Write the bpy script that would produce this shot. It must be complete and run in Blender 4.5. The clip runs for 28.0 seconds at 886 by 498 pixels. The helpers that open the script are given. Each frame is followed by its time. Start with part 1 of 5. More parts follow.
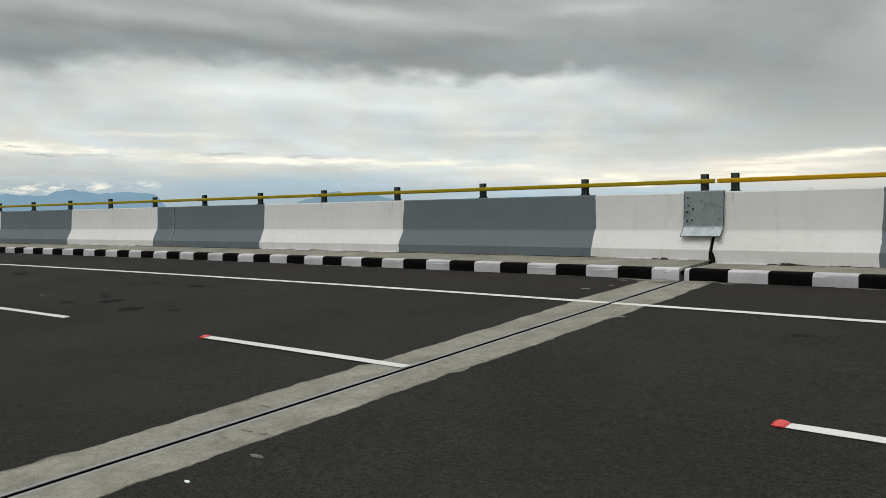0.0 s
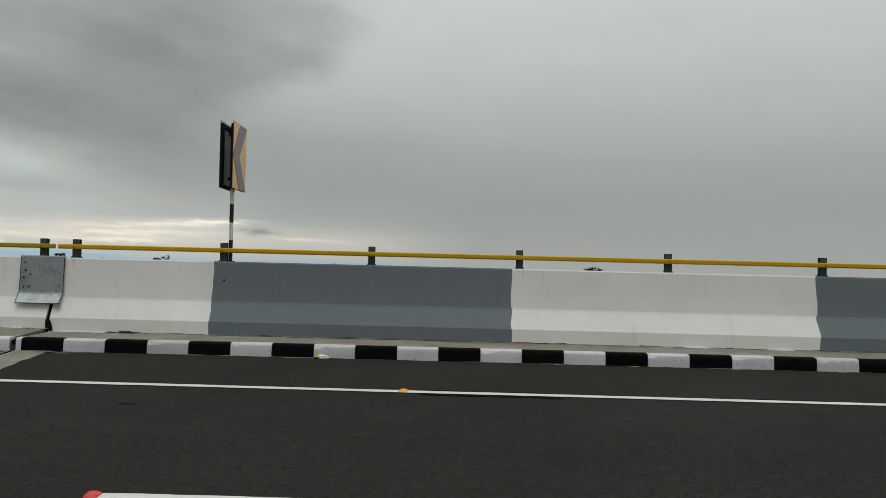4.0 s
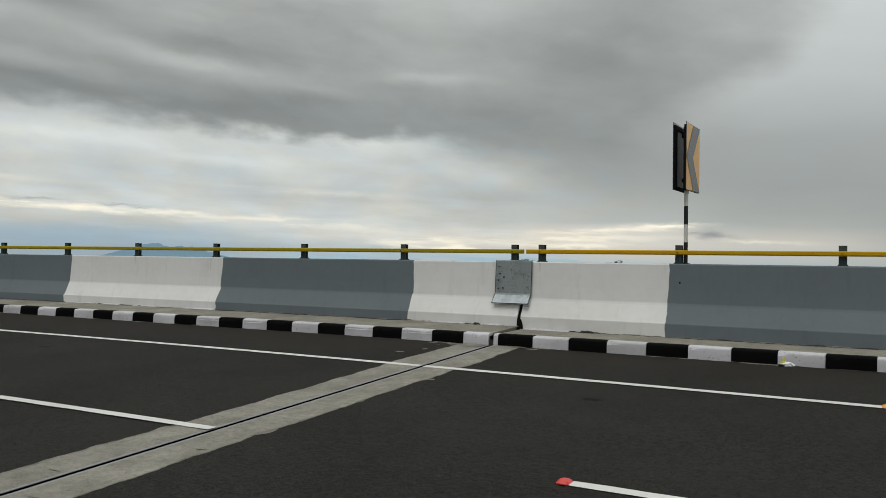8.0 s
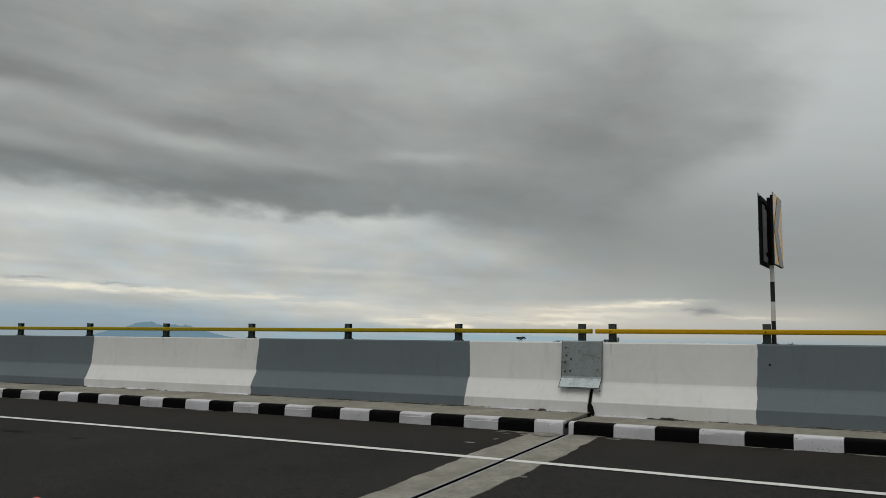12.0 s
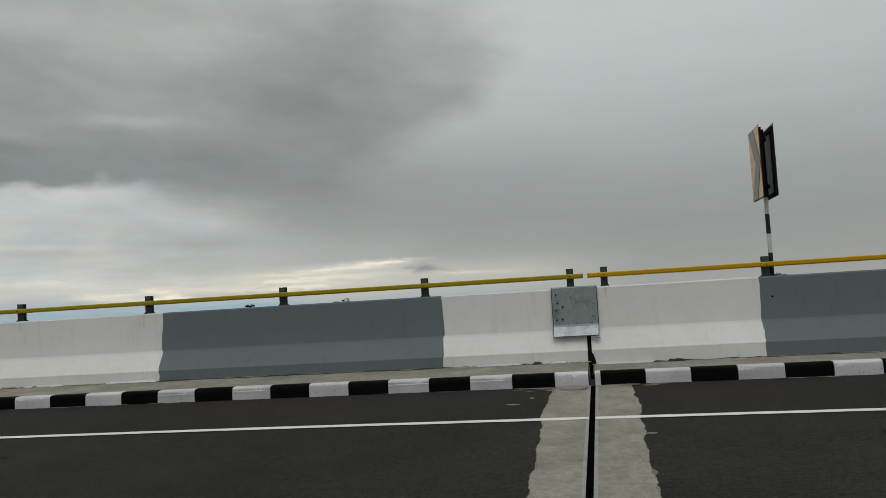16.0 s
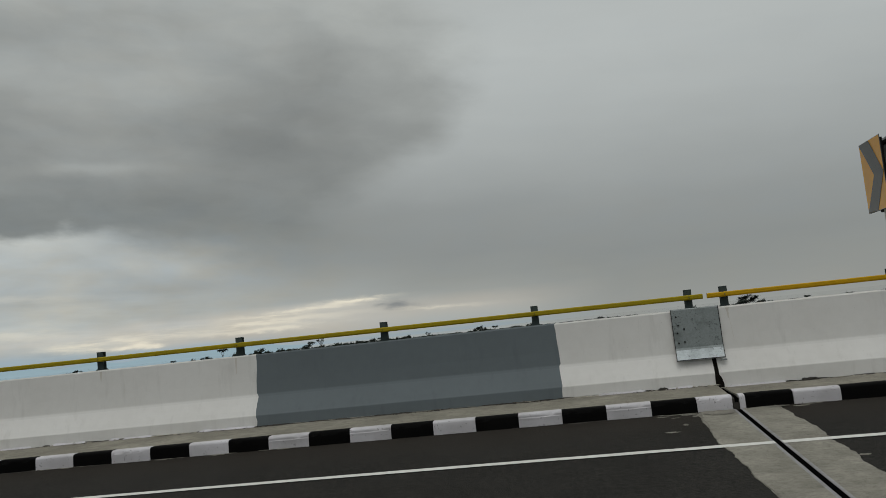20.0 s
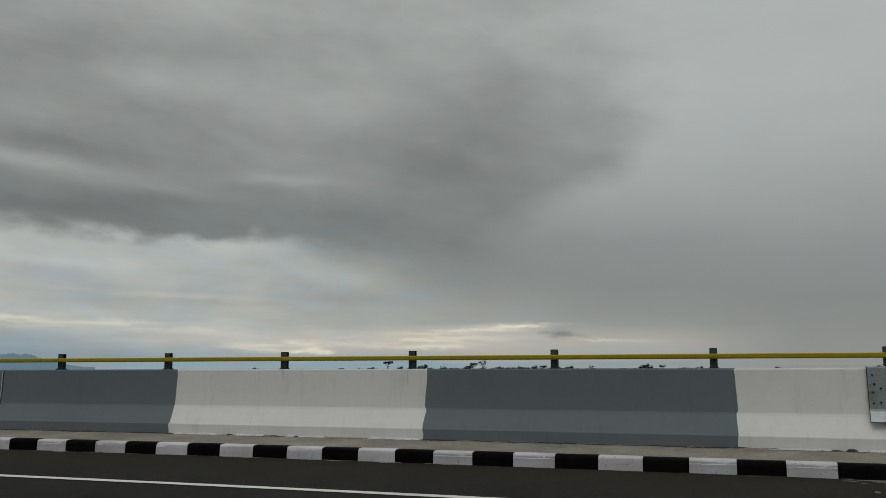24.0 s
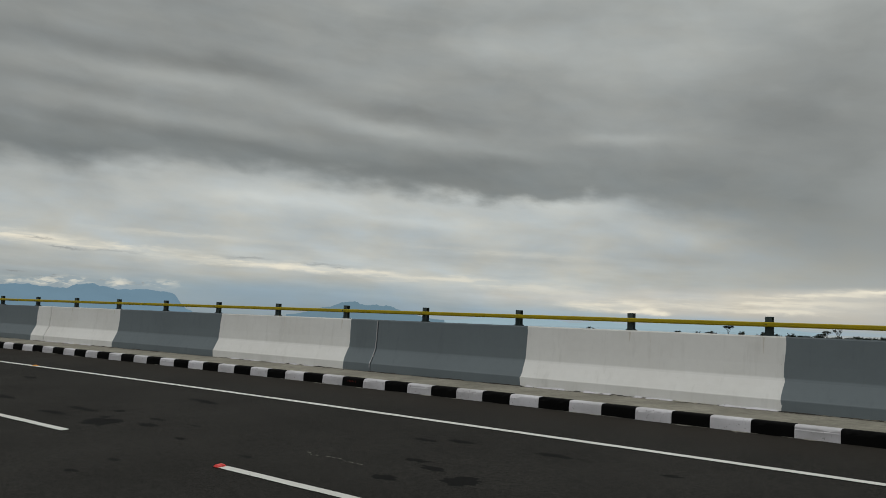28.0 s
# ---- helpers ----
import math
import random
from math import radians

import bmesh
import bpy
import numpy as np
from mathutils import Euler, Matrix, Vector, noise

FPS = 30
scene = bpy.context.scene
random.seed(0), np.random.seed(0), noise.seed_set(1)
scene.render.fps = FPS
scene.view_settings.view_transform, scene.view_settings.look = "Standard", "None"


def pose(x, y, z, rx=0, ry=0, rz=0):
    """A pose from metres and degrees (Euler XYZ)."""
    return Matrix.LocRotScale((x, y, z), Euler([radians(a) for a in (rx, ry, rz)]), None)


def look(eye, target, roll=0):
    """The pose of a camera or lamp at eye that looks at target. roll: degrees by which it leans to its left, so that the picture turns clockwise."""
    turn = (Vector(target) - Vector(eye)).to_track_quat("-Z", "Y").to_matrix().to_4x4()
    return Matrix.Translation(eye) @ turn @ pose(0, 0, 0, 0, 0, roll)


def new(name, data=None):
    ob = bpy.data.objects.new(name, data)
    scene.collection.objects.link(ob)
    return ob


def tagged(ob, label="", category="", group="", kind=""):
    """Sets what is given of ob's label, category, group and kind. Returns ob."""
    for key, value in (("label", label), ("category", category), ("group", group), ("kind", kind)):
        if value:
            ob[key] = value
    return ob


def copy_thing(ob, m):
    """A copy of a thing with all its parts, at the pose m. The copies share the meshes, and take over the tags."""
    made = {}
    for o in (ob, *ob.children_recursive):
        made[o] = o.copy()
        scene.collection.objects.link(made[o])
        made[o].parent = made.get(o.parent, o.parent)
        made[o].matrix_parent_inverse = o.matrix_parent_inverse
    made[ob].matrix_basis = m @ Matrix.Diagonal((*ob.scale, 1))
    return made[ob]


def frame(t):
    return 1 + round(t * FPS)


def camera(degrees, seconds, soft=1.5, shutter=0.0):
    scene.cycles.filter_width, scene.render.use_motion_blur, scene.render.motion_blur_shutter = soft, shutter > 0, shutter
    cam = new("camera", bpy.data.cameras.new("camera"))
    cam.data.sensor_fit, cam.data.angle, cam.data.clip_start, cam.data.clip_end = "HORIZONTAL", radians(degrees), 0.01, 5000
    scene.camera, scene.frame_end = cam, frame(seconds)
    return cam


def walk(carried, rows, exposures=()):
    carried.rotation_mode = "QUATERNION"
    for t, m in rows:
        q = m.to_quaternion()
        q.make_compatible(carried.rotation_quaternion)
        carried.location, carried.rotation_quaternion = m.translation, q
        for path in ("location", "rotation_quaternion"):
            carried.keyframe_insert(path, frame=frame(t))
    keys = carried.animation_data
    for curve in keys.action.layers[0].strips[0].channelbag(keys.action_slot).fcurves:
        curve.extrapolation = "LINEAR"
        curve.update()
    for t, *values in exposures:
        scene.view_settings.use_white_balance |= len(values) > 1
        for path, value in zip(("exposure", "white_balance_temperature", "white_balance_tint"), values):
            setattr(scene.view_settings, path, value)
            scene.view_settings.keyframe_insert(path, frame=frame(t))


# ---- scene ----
cam = camera(55.43, 28.0, soft=0.8)
# seconds, eye x y z, yaw to the left of +y, pitch, roll to the left
ROWS = [
    (0, 4.726, -10.180, 1.075, 41.15, -3.09, -1.52),
    (0.5, 4.734, -10.215, 1.079, 41.35, -2.89, -1.11),
    (1, 4.760, -10.243, 1.079, 43.20, -2.80, -1.28),
    (1.5, 4.774, -10.242, 1.075, 42.66, -3.27, -1.45),
    (2, 4.799, -10.246, 1.079, 35.87, -3.79, -0.65),
    (2.5, 4.815, -10.251, 1.081, 29.84, -4.84, -0.10),
    (3, 4.855, -10.242, 1.089, 19.43, -4.70, 0.48),
    (3.5, 4.922, -10.253, 1.112, 11.47, -2.07, 1.15),
    (4, 4.984, -10.266, 1.136, -0.53, 1.18, 1.33),
    (4.5, 5.052, -10.285, 1.158, -8.45, 1.25, 1.51),
    (6.5, 4.999, -10.293, 1.121, 3.80, 1.21, 2.05),
    (7, 4.986, -10.289, 1.116, 20.14, 0.99, 2.15),
    (7.5, 4.980, -10.291, 1.113, 23.66, 1.06, 1.20),
    (8, 4.933, -10.277, 1.111, 29.41, 0.91, 0.76),
    (8.5, 4.894, -10.255, 1.097, 36.56, 0.84, 0.98),
    (9, 4.925, -10.239, 1.090, 36.73, 1.13, 0.88),
    (9.5, 4.937, -10.227, 1.109, 35.72, 1.69, 0.83),
    (10, 4.890, -10.166, 1.165, 34.88, 4.40, 0.73),
    (10.5, 4.736, -10.097, 1.213, 31.83, 9.00, -1.27),
    (11, 4.518, -10.061, 1.225, 18.23, 8.19, -1.78),
    (11.5, 4.156, -10.050, 1.190, 26.01, 7.04, -0.05),
    (12, 3.730, -10.043, 1.149, 29.11, 6.16, 0.53),
    (12.5, 3.293, -10.049, 1.136, 26.89, 3.35, -1.52),
    (13, 2.783, -10.044, 1.137, 24.75, 5.34, -3.91),
    (13.5, 2.313, -10.063, 1.142, 21.19, 5.16, -3.09),
    (15.5, 0.538, -9.956, 1.124, 13.04, 5.07, -2.91),
    (16, 0.093, -9.943, 1.129, 10.48, 3.24, -3.58),
    (16.5, -0.360, -9.942, 1.152, 9.35, 4.85, -5.03),
    (17, -0.773, -9.951, 1.188, 9.12, 5.61, -8.97),
    (17.5, -1.112, -9.979, 1.216, 9.99, 5.76, -7.39),
    (18, -1.379, -9.962, 1.228, 11.33, 6.74, -7.28),
    (18.5, -1.574, -9.911, 1.234, 10.61, 6.90, -7.86),
    (19, -1.704, -9.866, 1.226, 3.65, 5.86, -6.85),
    (19.5, -1.731, -9.841, 1.219, 5.98, 4.84, -6.56),
    (20, -1.756, -9.844, 1.215, 8.26, 5.43, -6.06),
    (20.5, -1.795, -9.845, 1.223, 13.66, 7.02, -5.01),
    (21, -1.808, -9.860, 1.225, 16.58, 7.85, -4.47),
    (21.5, -1.810, -9.886, 1.225, 16.24, 5.84, -4.52),
    (23.5, -1.819, -9.918, 1.208, 17.25, 6.28, -1.16),
    (24, -1.844, -9.913, 1.203, 19.71, 7.83, -0.33),
    (24.5, -1.854, -9.909, 1.196, 26.91, 3.91, -1.87),
    (25, -1.841, -9.933, 1.190, 27.60, 4.04, -1.06),
    (25.5, -1.825, -9.964, 1.187, 27.77, 3.25, -0.04),
    (26, -1.880, -9.942, 1.188, 27.40, 3.85, 2.40),
    (26.5, -1.909, -9.943, 1.194, 29.78, 4.76, 2.78),
    (27, -1.937, -9.954, 1.200, 34.78, 4.83, 2.32),
    (27.5, -1.967, -9.973, 1.206, 38.19, 4.55, 2.22),
    (28, -1.994, -9.999, 1.213, 42.23, 4.78, 2.05),
]


def eye_pose(x, y, z, yaw, pitch, roll):
    return pose(x, y, z, 0, 0, yaw) @ pose(0, 0, 0, 90 + pitch, 0, 0) @ pose(0, 0, 0, 0, 0, roll)


walk(cam, [(t, eye_pose(*row)) for t, *row in ROWS], [(0, 0.02), (2, 0.05), (3, 0.03), (4, -0.3), (6.5, -0.3), (8, -0.22), (9, -0.25), (10, -0.47), (11, -0.73), (12, -0.46), (13, -0.48), (16, -0.42), (17, -0.58), (18, -0.7), (19, -0.64), (20, -0.62), (21, -0.78), (24, -0.74), (25, -0.46), (26, -0.45), (28, -0.52)])

# ---- light: a heavy overcast sky, thinner and brighter behind the road and overhead ----
SUN_ELEVATION, SUN_AZIMUTH = 68, 190


def lin(g):
    """Linear value of a display grey from 0 to 255."""
    c = g / 255
    return c / 12.92 if c < 0.04045 else ((c + 0.055) / 1.055) ** 2.4


class Nodes:
    """Short ways to add nodes to one tree."""

    def __init__(self, tree):
        self.tree, self.links = tree, tree.links

    def add(self, kind, **sockets):
        n = self.tree.nodes.new(kind)
        for key, value in sockets.items():
            self.put(n.inputs[key.replace("_", " ")], value)
        return n

    def put(self, socket, value):
        if hasattr(value, "is_linked"):
            self.links.new(value, socket)
        else:
            socket.default_value = value

    def math(self, op, a, b=0.0, c=None):
        n = self.tree.nodes.new("ShaderNodeMath")
        n.operation = op
        self.put(n.inputs[0], a)
        self.put(n.inputs[1], b)
        if c is not None:
            self.put(n.inputs[2], c)
        return n.outputs[0]

    def range(self, v, a, b, c=0.0, d=1.0, smooth=False):
        n = self.tree.nodes.new("ShaderNodeMapRange")
        n.interpolation_type = "SMOOTHSTEP" if smooth else "LINEAR"
        for i, x in enumerate((v, a, b, c, d)):
            self.put(n.inputs[i], x)
        return n.outputs[0]

    def noise(self, vector, scale, detail=4.0, rough=0.55, distort=0.0, out=0):
        n = self.tree.nodes.new("ShaderNodeTexNoise")
        if vector is not None:
            self.links.new(vector, n.inputs["Vector"])
        n.inputs["Scale"].default_value, n.inputs["Detail"].default_value = scale, detail
        n.inputs["Roughness"].default_value, n.inputs["Distortion"].default_value = rough, distort
        return n.outputs[out]

    def mix(self, fac, a, b, mode="MIX"):
        n = self.tree.nodes.new("ShaderNodeMix")
        n.data_type, n.blend_type = "RGBA", mode
        self.put(n.inputs[0], fac)
        for socket, value in ((n.inputs[6], a), (n.inputs[7], b)):
            self.put(socket, (*value, 1) if isinstance(value, tuple) and len(value) == 3 else value)
        return n.outputs[2]

    def ramp(self, fac, stops):
        n = self.tree.nodes.new("ShaderNodeValToRGB")
        self.put(n.inputs[0], fac)
        e = n.color_ramp.elements
        while len(e) < len(stops):
            e.new(0.5)
        for slot, (p, col) in zip(e, stops):
            slot.position, slot.color = p, (*col, 1)
        return n.outputs[0]


world = bpy.data.worlds.new("overcast_sky")
scene.world = world
world.use_nodes = True
W = Nodes(world.node_tree)
world.node_tree.nodes.clear()
coord = W.add("ShaderNodeTexCoord").outputs["Generated"]
split = W.add("ShaderNodeSeparateXYZ", Vector=coord)
dx, dy, dz = split.outputs
azim = W.math("MULTIPLY", W.math("ARCTAN2", dx, dy), 57.2958)
elev = W.math("MULTIPLY", W.math("ARCSINE", dz), 57.2958)
# cloud space: two drifting warps and ragged lumps along the cloud edges
sheet = W.add("ShaderNodeCombineXYZ", X=W.math("MULTIPLY", azim, 0.05),
              Y=W.math("ADD", W.math("MULTIPLY", elev, 0.16), W.math("MULTIPLY", azim, 0.017)), Z=3.7).outputs[0]
billow = W.add("ShaderNodeCombineXYZ", X=W.math("MULTIPLY", azim, 0.09), Y=W.math("ADD", W.math("MULTIPLY", elev, 0.16), W.math("MULTIPLY", azim, 0.012)), Z=1.3).outputs[0]
tuft = W.add("ShaderNodeCombineXYZ", X=W.math("MULTIPLY", azim, 0.17), Y=W.math("ADD", W.math("MULTIPLY", elev, 0.40), W.math("MULTIPLY", azim, 0.03)), Z=6.1).outputs[0]


def swing(v, size):
    """A noise centred on zero, of that many degrees."""
    return W.math("MULTIPLY", W.math("SUBTRACT", v, 0.5), size)


roll = swing(W.noise(billow, 1.0, 2.5, 0.5), 5.0)
lumps = swing(W.noise(tuft, 1.3, 5.0, 0.50, 0.1), 2.6)
u = W.math("ADD", azim, W.math("ADD", roll, W.math("MULTIPLY", lumps, 1.3)))
v = W.math("ADD", elev, W.math("MULTIPLY", W.math("ADD", lumps, swing(W.noise(sheet, 1.6, 2.0, 0.45), 1.2)), W.range(elev, 0.0, 7.0, 0.1, 0.8)))
WARM, COLD, EVEN, PALE, LIT, BASE = (1.0, 0.98, 0.885), (0.80, 0.98, 1.065), (0.955, 1.0, 0.948), (0.945, 1.0, 0.97), (0.95, 1.0, 0.96), (0.935, 1.0, 0.96)


def columns(table, across, up):
    """Sky colour from a few bearings, each with (elevation, grey, tint) from the horizon up."""
    made, before, high = None, 0, W.range(up, -2.0, 30.0)
    for az, stops in table:
        col = W.ramp(high, [((e + 2) / 32, tuple(min(1.0, lin(g) * c) for c in tint)) for e, g, tint in stops])
        made = col if made is None else W.mix(W.range(across, before, az, smooth=True), made, col)
        before = az
    return made


def along(v, lo, hi, points, top):
    """A line through a few (place, value) points, with values from -top to top."""
    fac = W.range(v, lo, hi)
    out = W.ramp(fac, [((p - lo) / (hi - lo), ((y / top + 1) / 2,) * 3) for p, y in points])
    return W.math("MULTIPLY", W.math("SUBTRACT", W.math("MULTIPLY", out, 2.0), 1.0), top)


# behind and under the cloud: a bright low sky to the left, the pale rain veil to the right
LOW_SKY = [
    (-67, ((0, 160, COLD), (1.6, 176, COLD), (2.5, 184, EVEN), (3.3, 194, LIT), (3.8, 200, LIT), (4.6, 198, LIT), (6.4, 198, LIT), (8, 196, LIT), (10, 184, LIT))),
    (-50, ((0, 166, COLD), (1.7, 180, COLD), (2.5, 192, EVEN), (3.1, 206, LIT), (3.9, 206, LIT), (5, 199, LIT), (6.8, 202, LIT), (8.1, 204, LIT), (10, 196, LIT))),
    (-34, ((0, 184, COLD), (0.75, 188, COLD), (1.2, 196, EVEN), (1.7, 209, WARM), (2.5, 206, EVEN), (4, 197, LIT), (6, 200, LIT), (8, 208, LIT), (10, 200, LIT))),
    (-26, ((0, 186, COLD), (0.55, 190, COLD), (0.95, 198, WARM), (2.2, 206, WARM), (2.8, 190, EVEN), (4.5, 182, LIT), (6, 188, LIT), (8, 192, LIT))),
    (-17, ((0, 186, COLD), (0.3, 190, LIT), (0.8, 199, WARM), (1.5, 205, WARM), (2.4, 204, WARM), (2.8, 180, EVEN), (4.2, 168, EVEN), (6, 158, EVEN), (8, 156, EVEN), (11, 170, PALE), (14, 192, PALE), (18, 203, PALE))),
    (-8, ((0, 180, COLD), (0.3, 185, LIT), (0.8, 191, EVEN), (1.4, 195, WARM), (1.9, 188, WARM), (2.5, 172, EVEN), (3.4, 163, EVEN), (5, 157, PALE), (8, 164, PALE), (11, 184, PALE), (14, 198, PALE), (18, 206, PALE))),
    (4, ((0, 168, EVEN), (2, 160, EVEN), (4, 156, PALE), (7, 165, PALE), (10, 181, PALE), (14, 197, PALE), (18, 205, PALE))),
    (30, ((0, 164, EVEN), (4, 157, PALE), (7, 165, PALE), (10, 180, PALE), (14, 194, PALE), (18, 202, PALE))),
]
DECK = [
    (-66, ((7, 144, BASE), (9, 138, BASE), (10.6, 138, BASE), (12.3, 148, EVEN), (14, 150, EVEN), (16, 146, EVEN), (20, 152, EVEN), (26, 162, EVEN))),
    (-44, ((7, 146, BASE), (9, 144, BASE), (10.6, 145, BASE), (12.5, 156, EVEN), (14, 158, EVEN), (17, 166, EVEN), (20, 168, EVEN), (23, 178, EVEN), (27, 178, EVEN))),
    (-30, ((6, 150, BASE), (8, 146, BASE), (10, 150, BASE), (12, 162, EVEN), (15, 168, EVEN), (18, 174, EVEN), (22, 180, EVEN), (27, 182, EVEN))),
    (-18, ((4, 156, EVEN), (8, 148, BASE), (11, 153, EVEN), (14, 156, EVEN), (17, 163, EVEN), (20, 176, EVEN), (24, 188, EVEN))),
    (-8, ((4, 158, EVEN), (10, 160, EVEN), (13, 162, EVEN), (16, 172, EVEN), (20, 188, EVEN), (24, 196, EVEN))),
]
cover = columns(LOW_SKY, u, W.math("ADD", W.math("MULTIPLY", elev, 0.7), W.math("MULTIPLY", v, 0.3)))
# the cloud's foot falls slowly to the right; its right flank bulges out over the veil
foot = along(azim, -90, 0, ((-90, 8.0), (-70, 8.7), (-60, 9.5), (-50, 9.1), (-41, 8.6), (-35.5, 8.2), (-32.6, 8.75), (-30, 8.0), (-26, 7.3), (-22, 6.4), (-16, 4.8), (-8, 3.5)), 20.0)
depth = W.math("SUBTRACT", W.math("ADD", elev, W.math("MULTIPLY", lumps, W.range(azim, -24.0, -34.0, 0.6, 1.25))), foot)
blur = W.math("ADD", W.range(azim, -34.0, -18.0, 0.55, 2.6, True), W.range(azim, -38.0, -56.0, 0.0, 0.5, True))
above = W.range(depth, W.math("MULTIPLY", blur, -1.0), blur, smooth=True)
flank = along(elev, 0, 30, ((0, -20), (5, -18), (8.5, -16.5), (10, -14), (11, -12), (12, -9.4), (13.7, -7.0), (15, -6.0), (18, -5.8), (21, -6.6), (25, -8.5)), 30.0)
inside = W.math("SUBTRACT", flank, W.math("ADD", azim, W.math("ADD", W.math("MULTIPLY", lumps, 1.5), W.math("MULTIPLY", roll, 0.35))))
fade = W.range(W.math("ABSOLUTE", W.math("SUBTRACT", elev, 14.0)), 0.0, 6.0, 2.2, 4.2)
within = W.range(inside, W.math("MULTIPLY", fade, -1.0), fade, smooth=True)
cover = W.mix(W.math("MULTIPLY", above, within), cover, columns(DECK, u, v))

# soft folds in the cloud, thin level streaks in the bright sky under it
fold_u = W.math("ADD", azim, swing(W.noise(tuft, 0.9, 5.0, 0.55), 5.0))
fold_v = W.math("ADD", elev, swing(W.noise(tuft, 1.1, 6.0, 0.58, 0.1), 1.3))


def lobe(across, up, az, wide, el, high, tilt=0.0):
    """Soft strength of one long cloud around a bearing and height."""
    x = W.math("DIVIDE", W.math("SUBTRACT", across, az), wide)
    y = W.math("DIVIDE", W.math("SUBTRACT", W.math("SUBTRACT", up, el), W.math("MULTIPLY", W.math("SUBTRACT", azim, az), tilt)), high)
    return W.math("EXPONENT", W.math("MULTIPLY", W.math("ADD", W.math("MULTIPLY", x, x), W.math("MULTIPLY", y, y)), -1.0))


# bearing, width, elevation, height, slope, strength: lit and shaded folds of the cloud
FOLDS_SIDE = [(-63, 9, 15.0, 0.6, -0.03, 0.42), (-48.5, 7, 13.15, 0.5, -0.16, 0.34), (-60, 9, 16.15, 0.7, -0.02, -0.14), (-46, 8, 13.95, 0.6, -0.18, -0.15), (-60, 9, 12.4, 0.5, -0.1, 0.34), (-61, 10, 11.4, 0.4, -0.09, -0.16), (-69, 4, 13.7, 0.45, 0.0, -0.2), (-47.5, 5, 12.5, 0.5, -0.1, 0.25),
              (-52, 14, 10.0, 0.6, -0.02, -0.08), (-64, 6, 10.3, 0.5, -0.06, 0.16), (-62, 3, 9.0, 0.5, 0.0, 0.2), (-66, 9, 17.6, 0.8, -0.05, 0.12)]
FOLDS_FRONT = [(-38.8, 4.5, 18.3, 1.1, 0.0, 0.28), (-37, 6, 23.5, 1.6, 0.0, 0.16), (-30.8, 4.0, 12.25, 0.42, 0.0, 0.27), (-41.5, 5, 13.6, 0.8, -0.1, -0.10), (-43.7, 4, 10.1, 0.5, 0.0, -0.06), (-37.7, 4, 10.6, 0.4, 0.0, -0.1), (-39, 5, 11.5, 0.4, -0.05, 0.12),
               (-27, 7, 10.4, 1.1, -0.05, -0.10), (-18.5, 5.5, 15.5, 3.0, 0.0, -0.14), (-27.5, 6, 17.5, 2.2, 0.0, 0.16), (-33.3, 3.2, 7.9, 0.5, -0.1, 0.12), (-7, 2.2, 17.8, 1.6, 0.0, 0.1)]
FOLDS_LOW = [(-28, 6, 6.2, 0.6, -0.2, 0.08), (-52, 6, 7.4, 0.5, -0.05, 0.14), (-44, 5, 6.6, 0.4, 0.0, 0.12), (-57, 6, 6.0, 0.35, 0.0, -0.05), (-40, 6, 4.6, 0.5, 0.0, -0.05), (-66, 4, 7.6, 0.4, -0.05, -0.10)]
shade = None
for spot_ in FOLDS_SIDE + FOLDS_FRONT + FOLDS_LOW:
    one = W.math("MULTIPLY", lobe(fold_u, fold_v, *spot_[:5]), spot_[5] * (0.78 if spot_ in FOLDS_SIDE else 1.0))
    shade = one if shade is None else W.math("ADD", shade, one)
veiled = W.range(W.math("SUBTRACT", 0.0, inside), -3.0, 4.0, smooth=True)
cotton = W.add("ShaderNodeCombineXYZ", X=W.math("MULTIPLY", fold_u, 0.10), Y=W.math("ADD", W.math("MULTIPLY", fold_v, 0.21), W.math("MULTIPLY", azim, 0.018)), Z=8.2).outputs[0]
soft = W.math("ADD", swing(W.noise(sheet, 1.8, 2.0, 0.4, 0.3), 0.42), swing(W.noise(cotton, 2.0, 5.0, 0.52, 0.15), 0.46))
soft = W.math("MULTIPLY", soft, W.math("MULTIPLY", W.range(veiled, 0.0, 1.0, 0.85, 0.15), W.range(elev, 5.0, 9.0, 0.3, 1.0)))
# long parallel ribs in the cloud to the left, sinking to the right
across = W.math("ADD", W.math("ADD", elev, W.math("MULTIPLY", W.math("ADD", azim, 60.0), 0.1)), W.math("MULTIPLY", lumps, 0.5))
rib = swing(W.noise(W.add("ShaderNodeCombineXYZ", X=W.math("MULTIPLY", fold_u, 0.05), Y=W.math("MULTIPLY", across, 0.75), Z=5.5).outputs[0], 1.0, 2.5, 0.42, 0.2), 0.28)
rib = W.math("MULTIPLY", rib, W.math("MULTIPLY", W.range(azim, -30.0, -46.0, 0.15, 1.0, True), W.range(elev, 8.0, 9.5, smooth=True)))
u_half = W.math("ADD", W.math("MULTIPLY", azim, 0.7), W.math("MULTIPLY", u, 0.3))
level = W.add("ShaderNodeCombineXYZ", X=W.math("MULTIPLY", u_half, 0.17), Y=W.math("ADD", W.math("MULTIPLY", elev, 0.46), W.math("ADD", W.math("MULTIPLY", azim, 0.026), W.math("MULTIPLY", lumps, 0.08))), Z=0.4).outputs[0]
streak = W.math("MULTIPLY", W.math("SUBTRACT", W.noise(level, 1.3, 5.0, 0.52, 0.15), 0.5), W.range(elev, 10.0, 6.5, 0.0, 0.34, True))
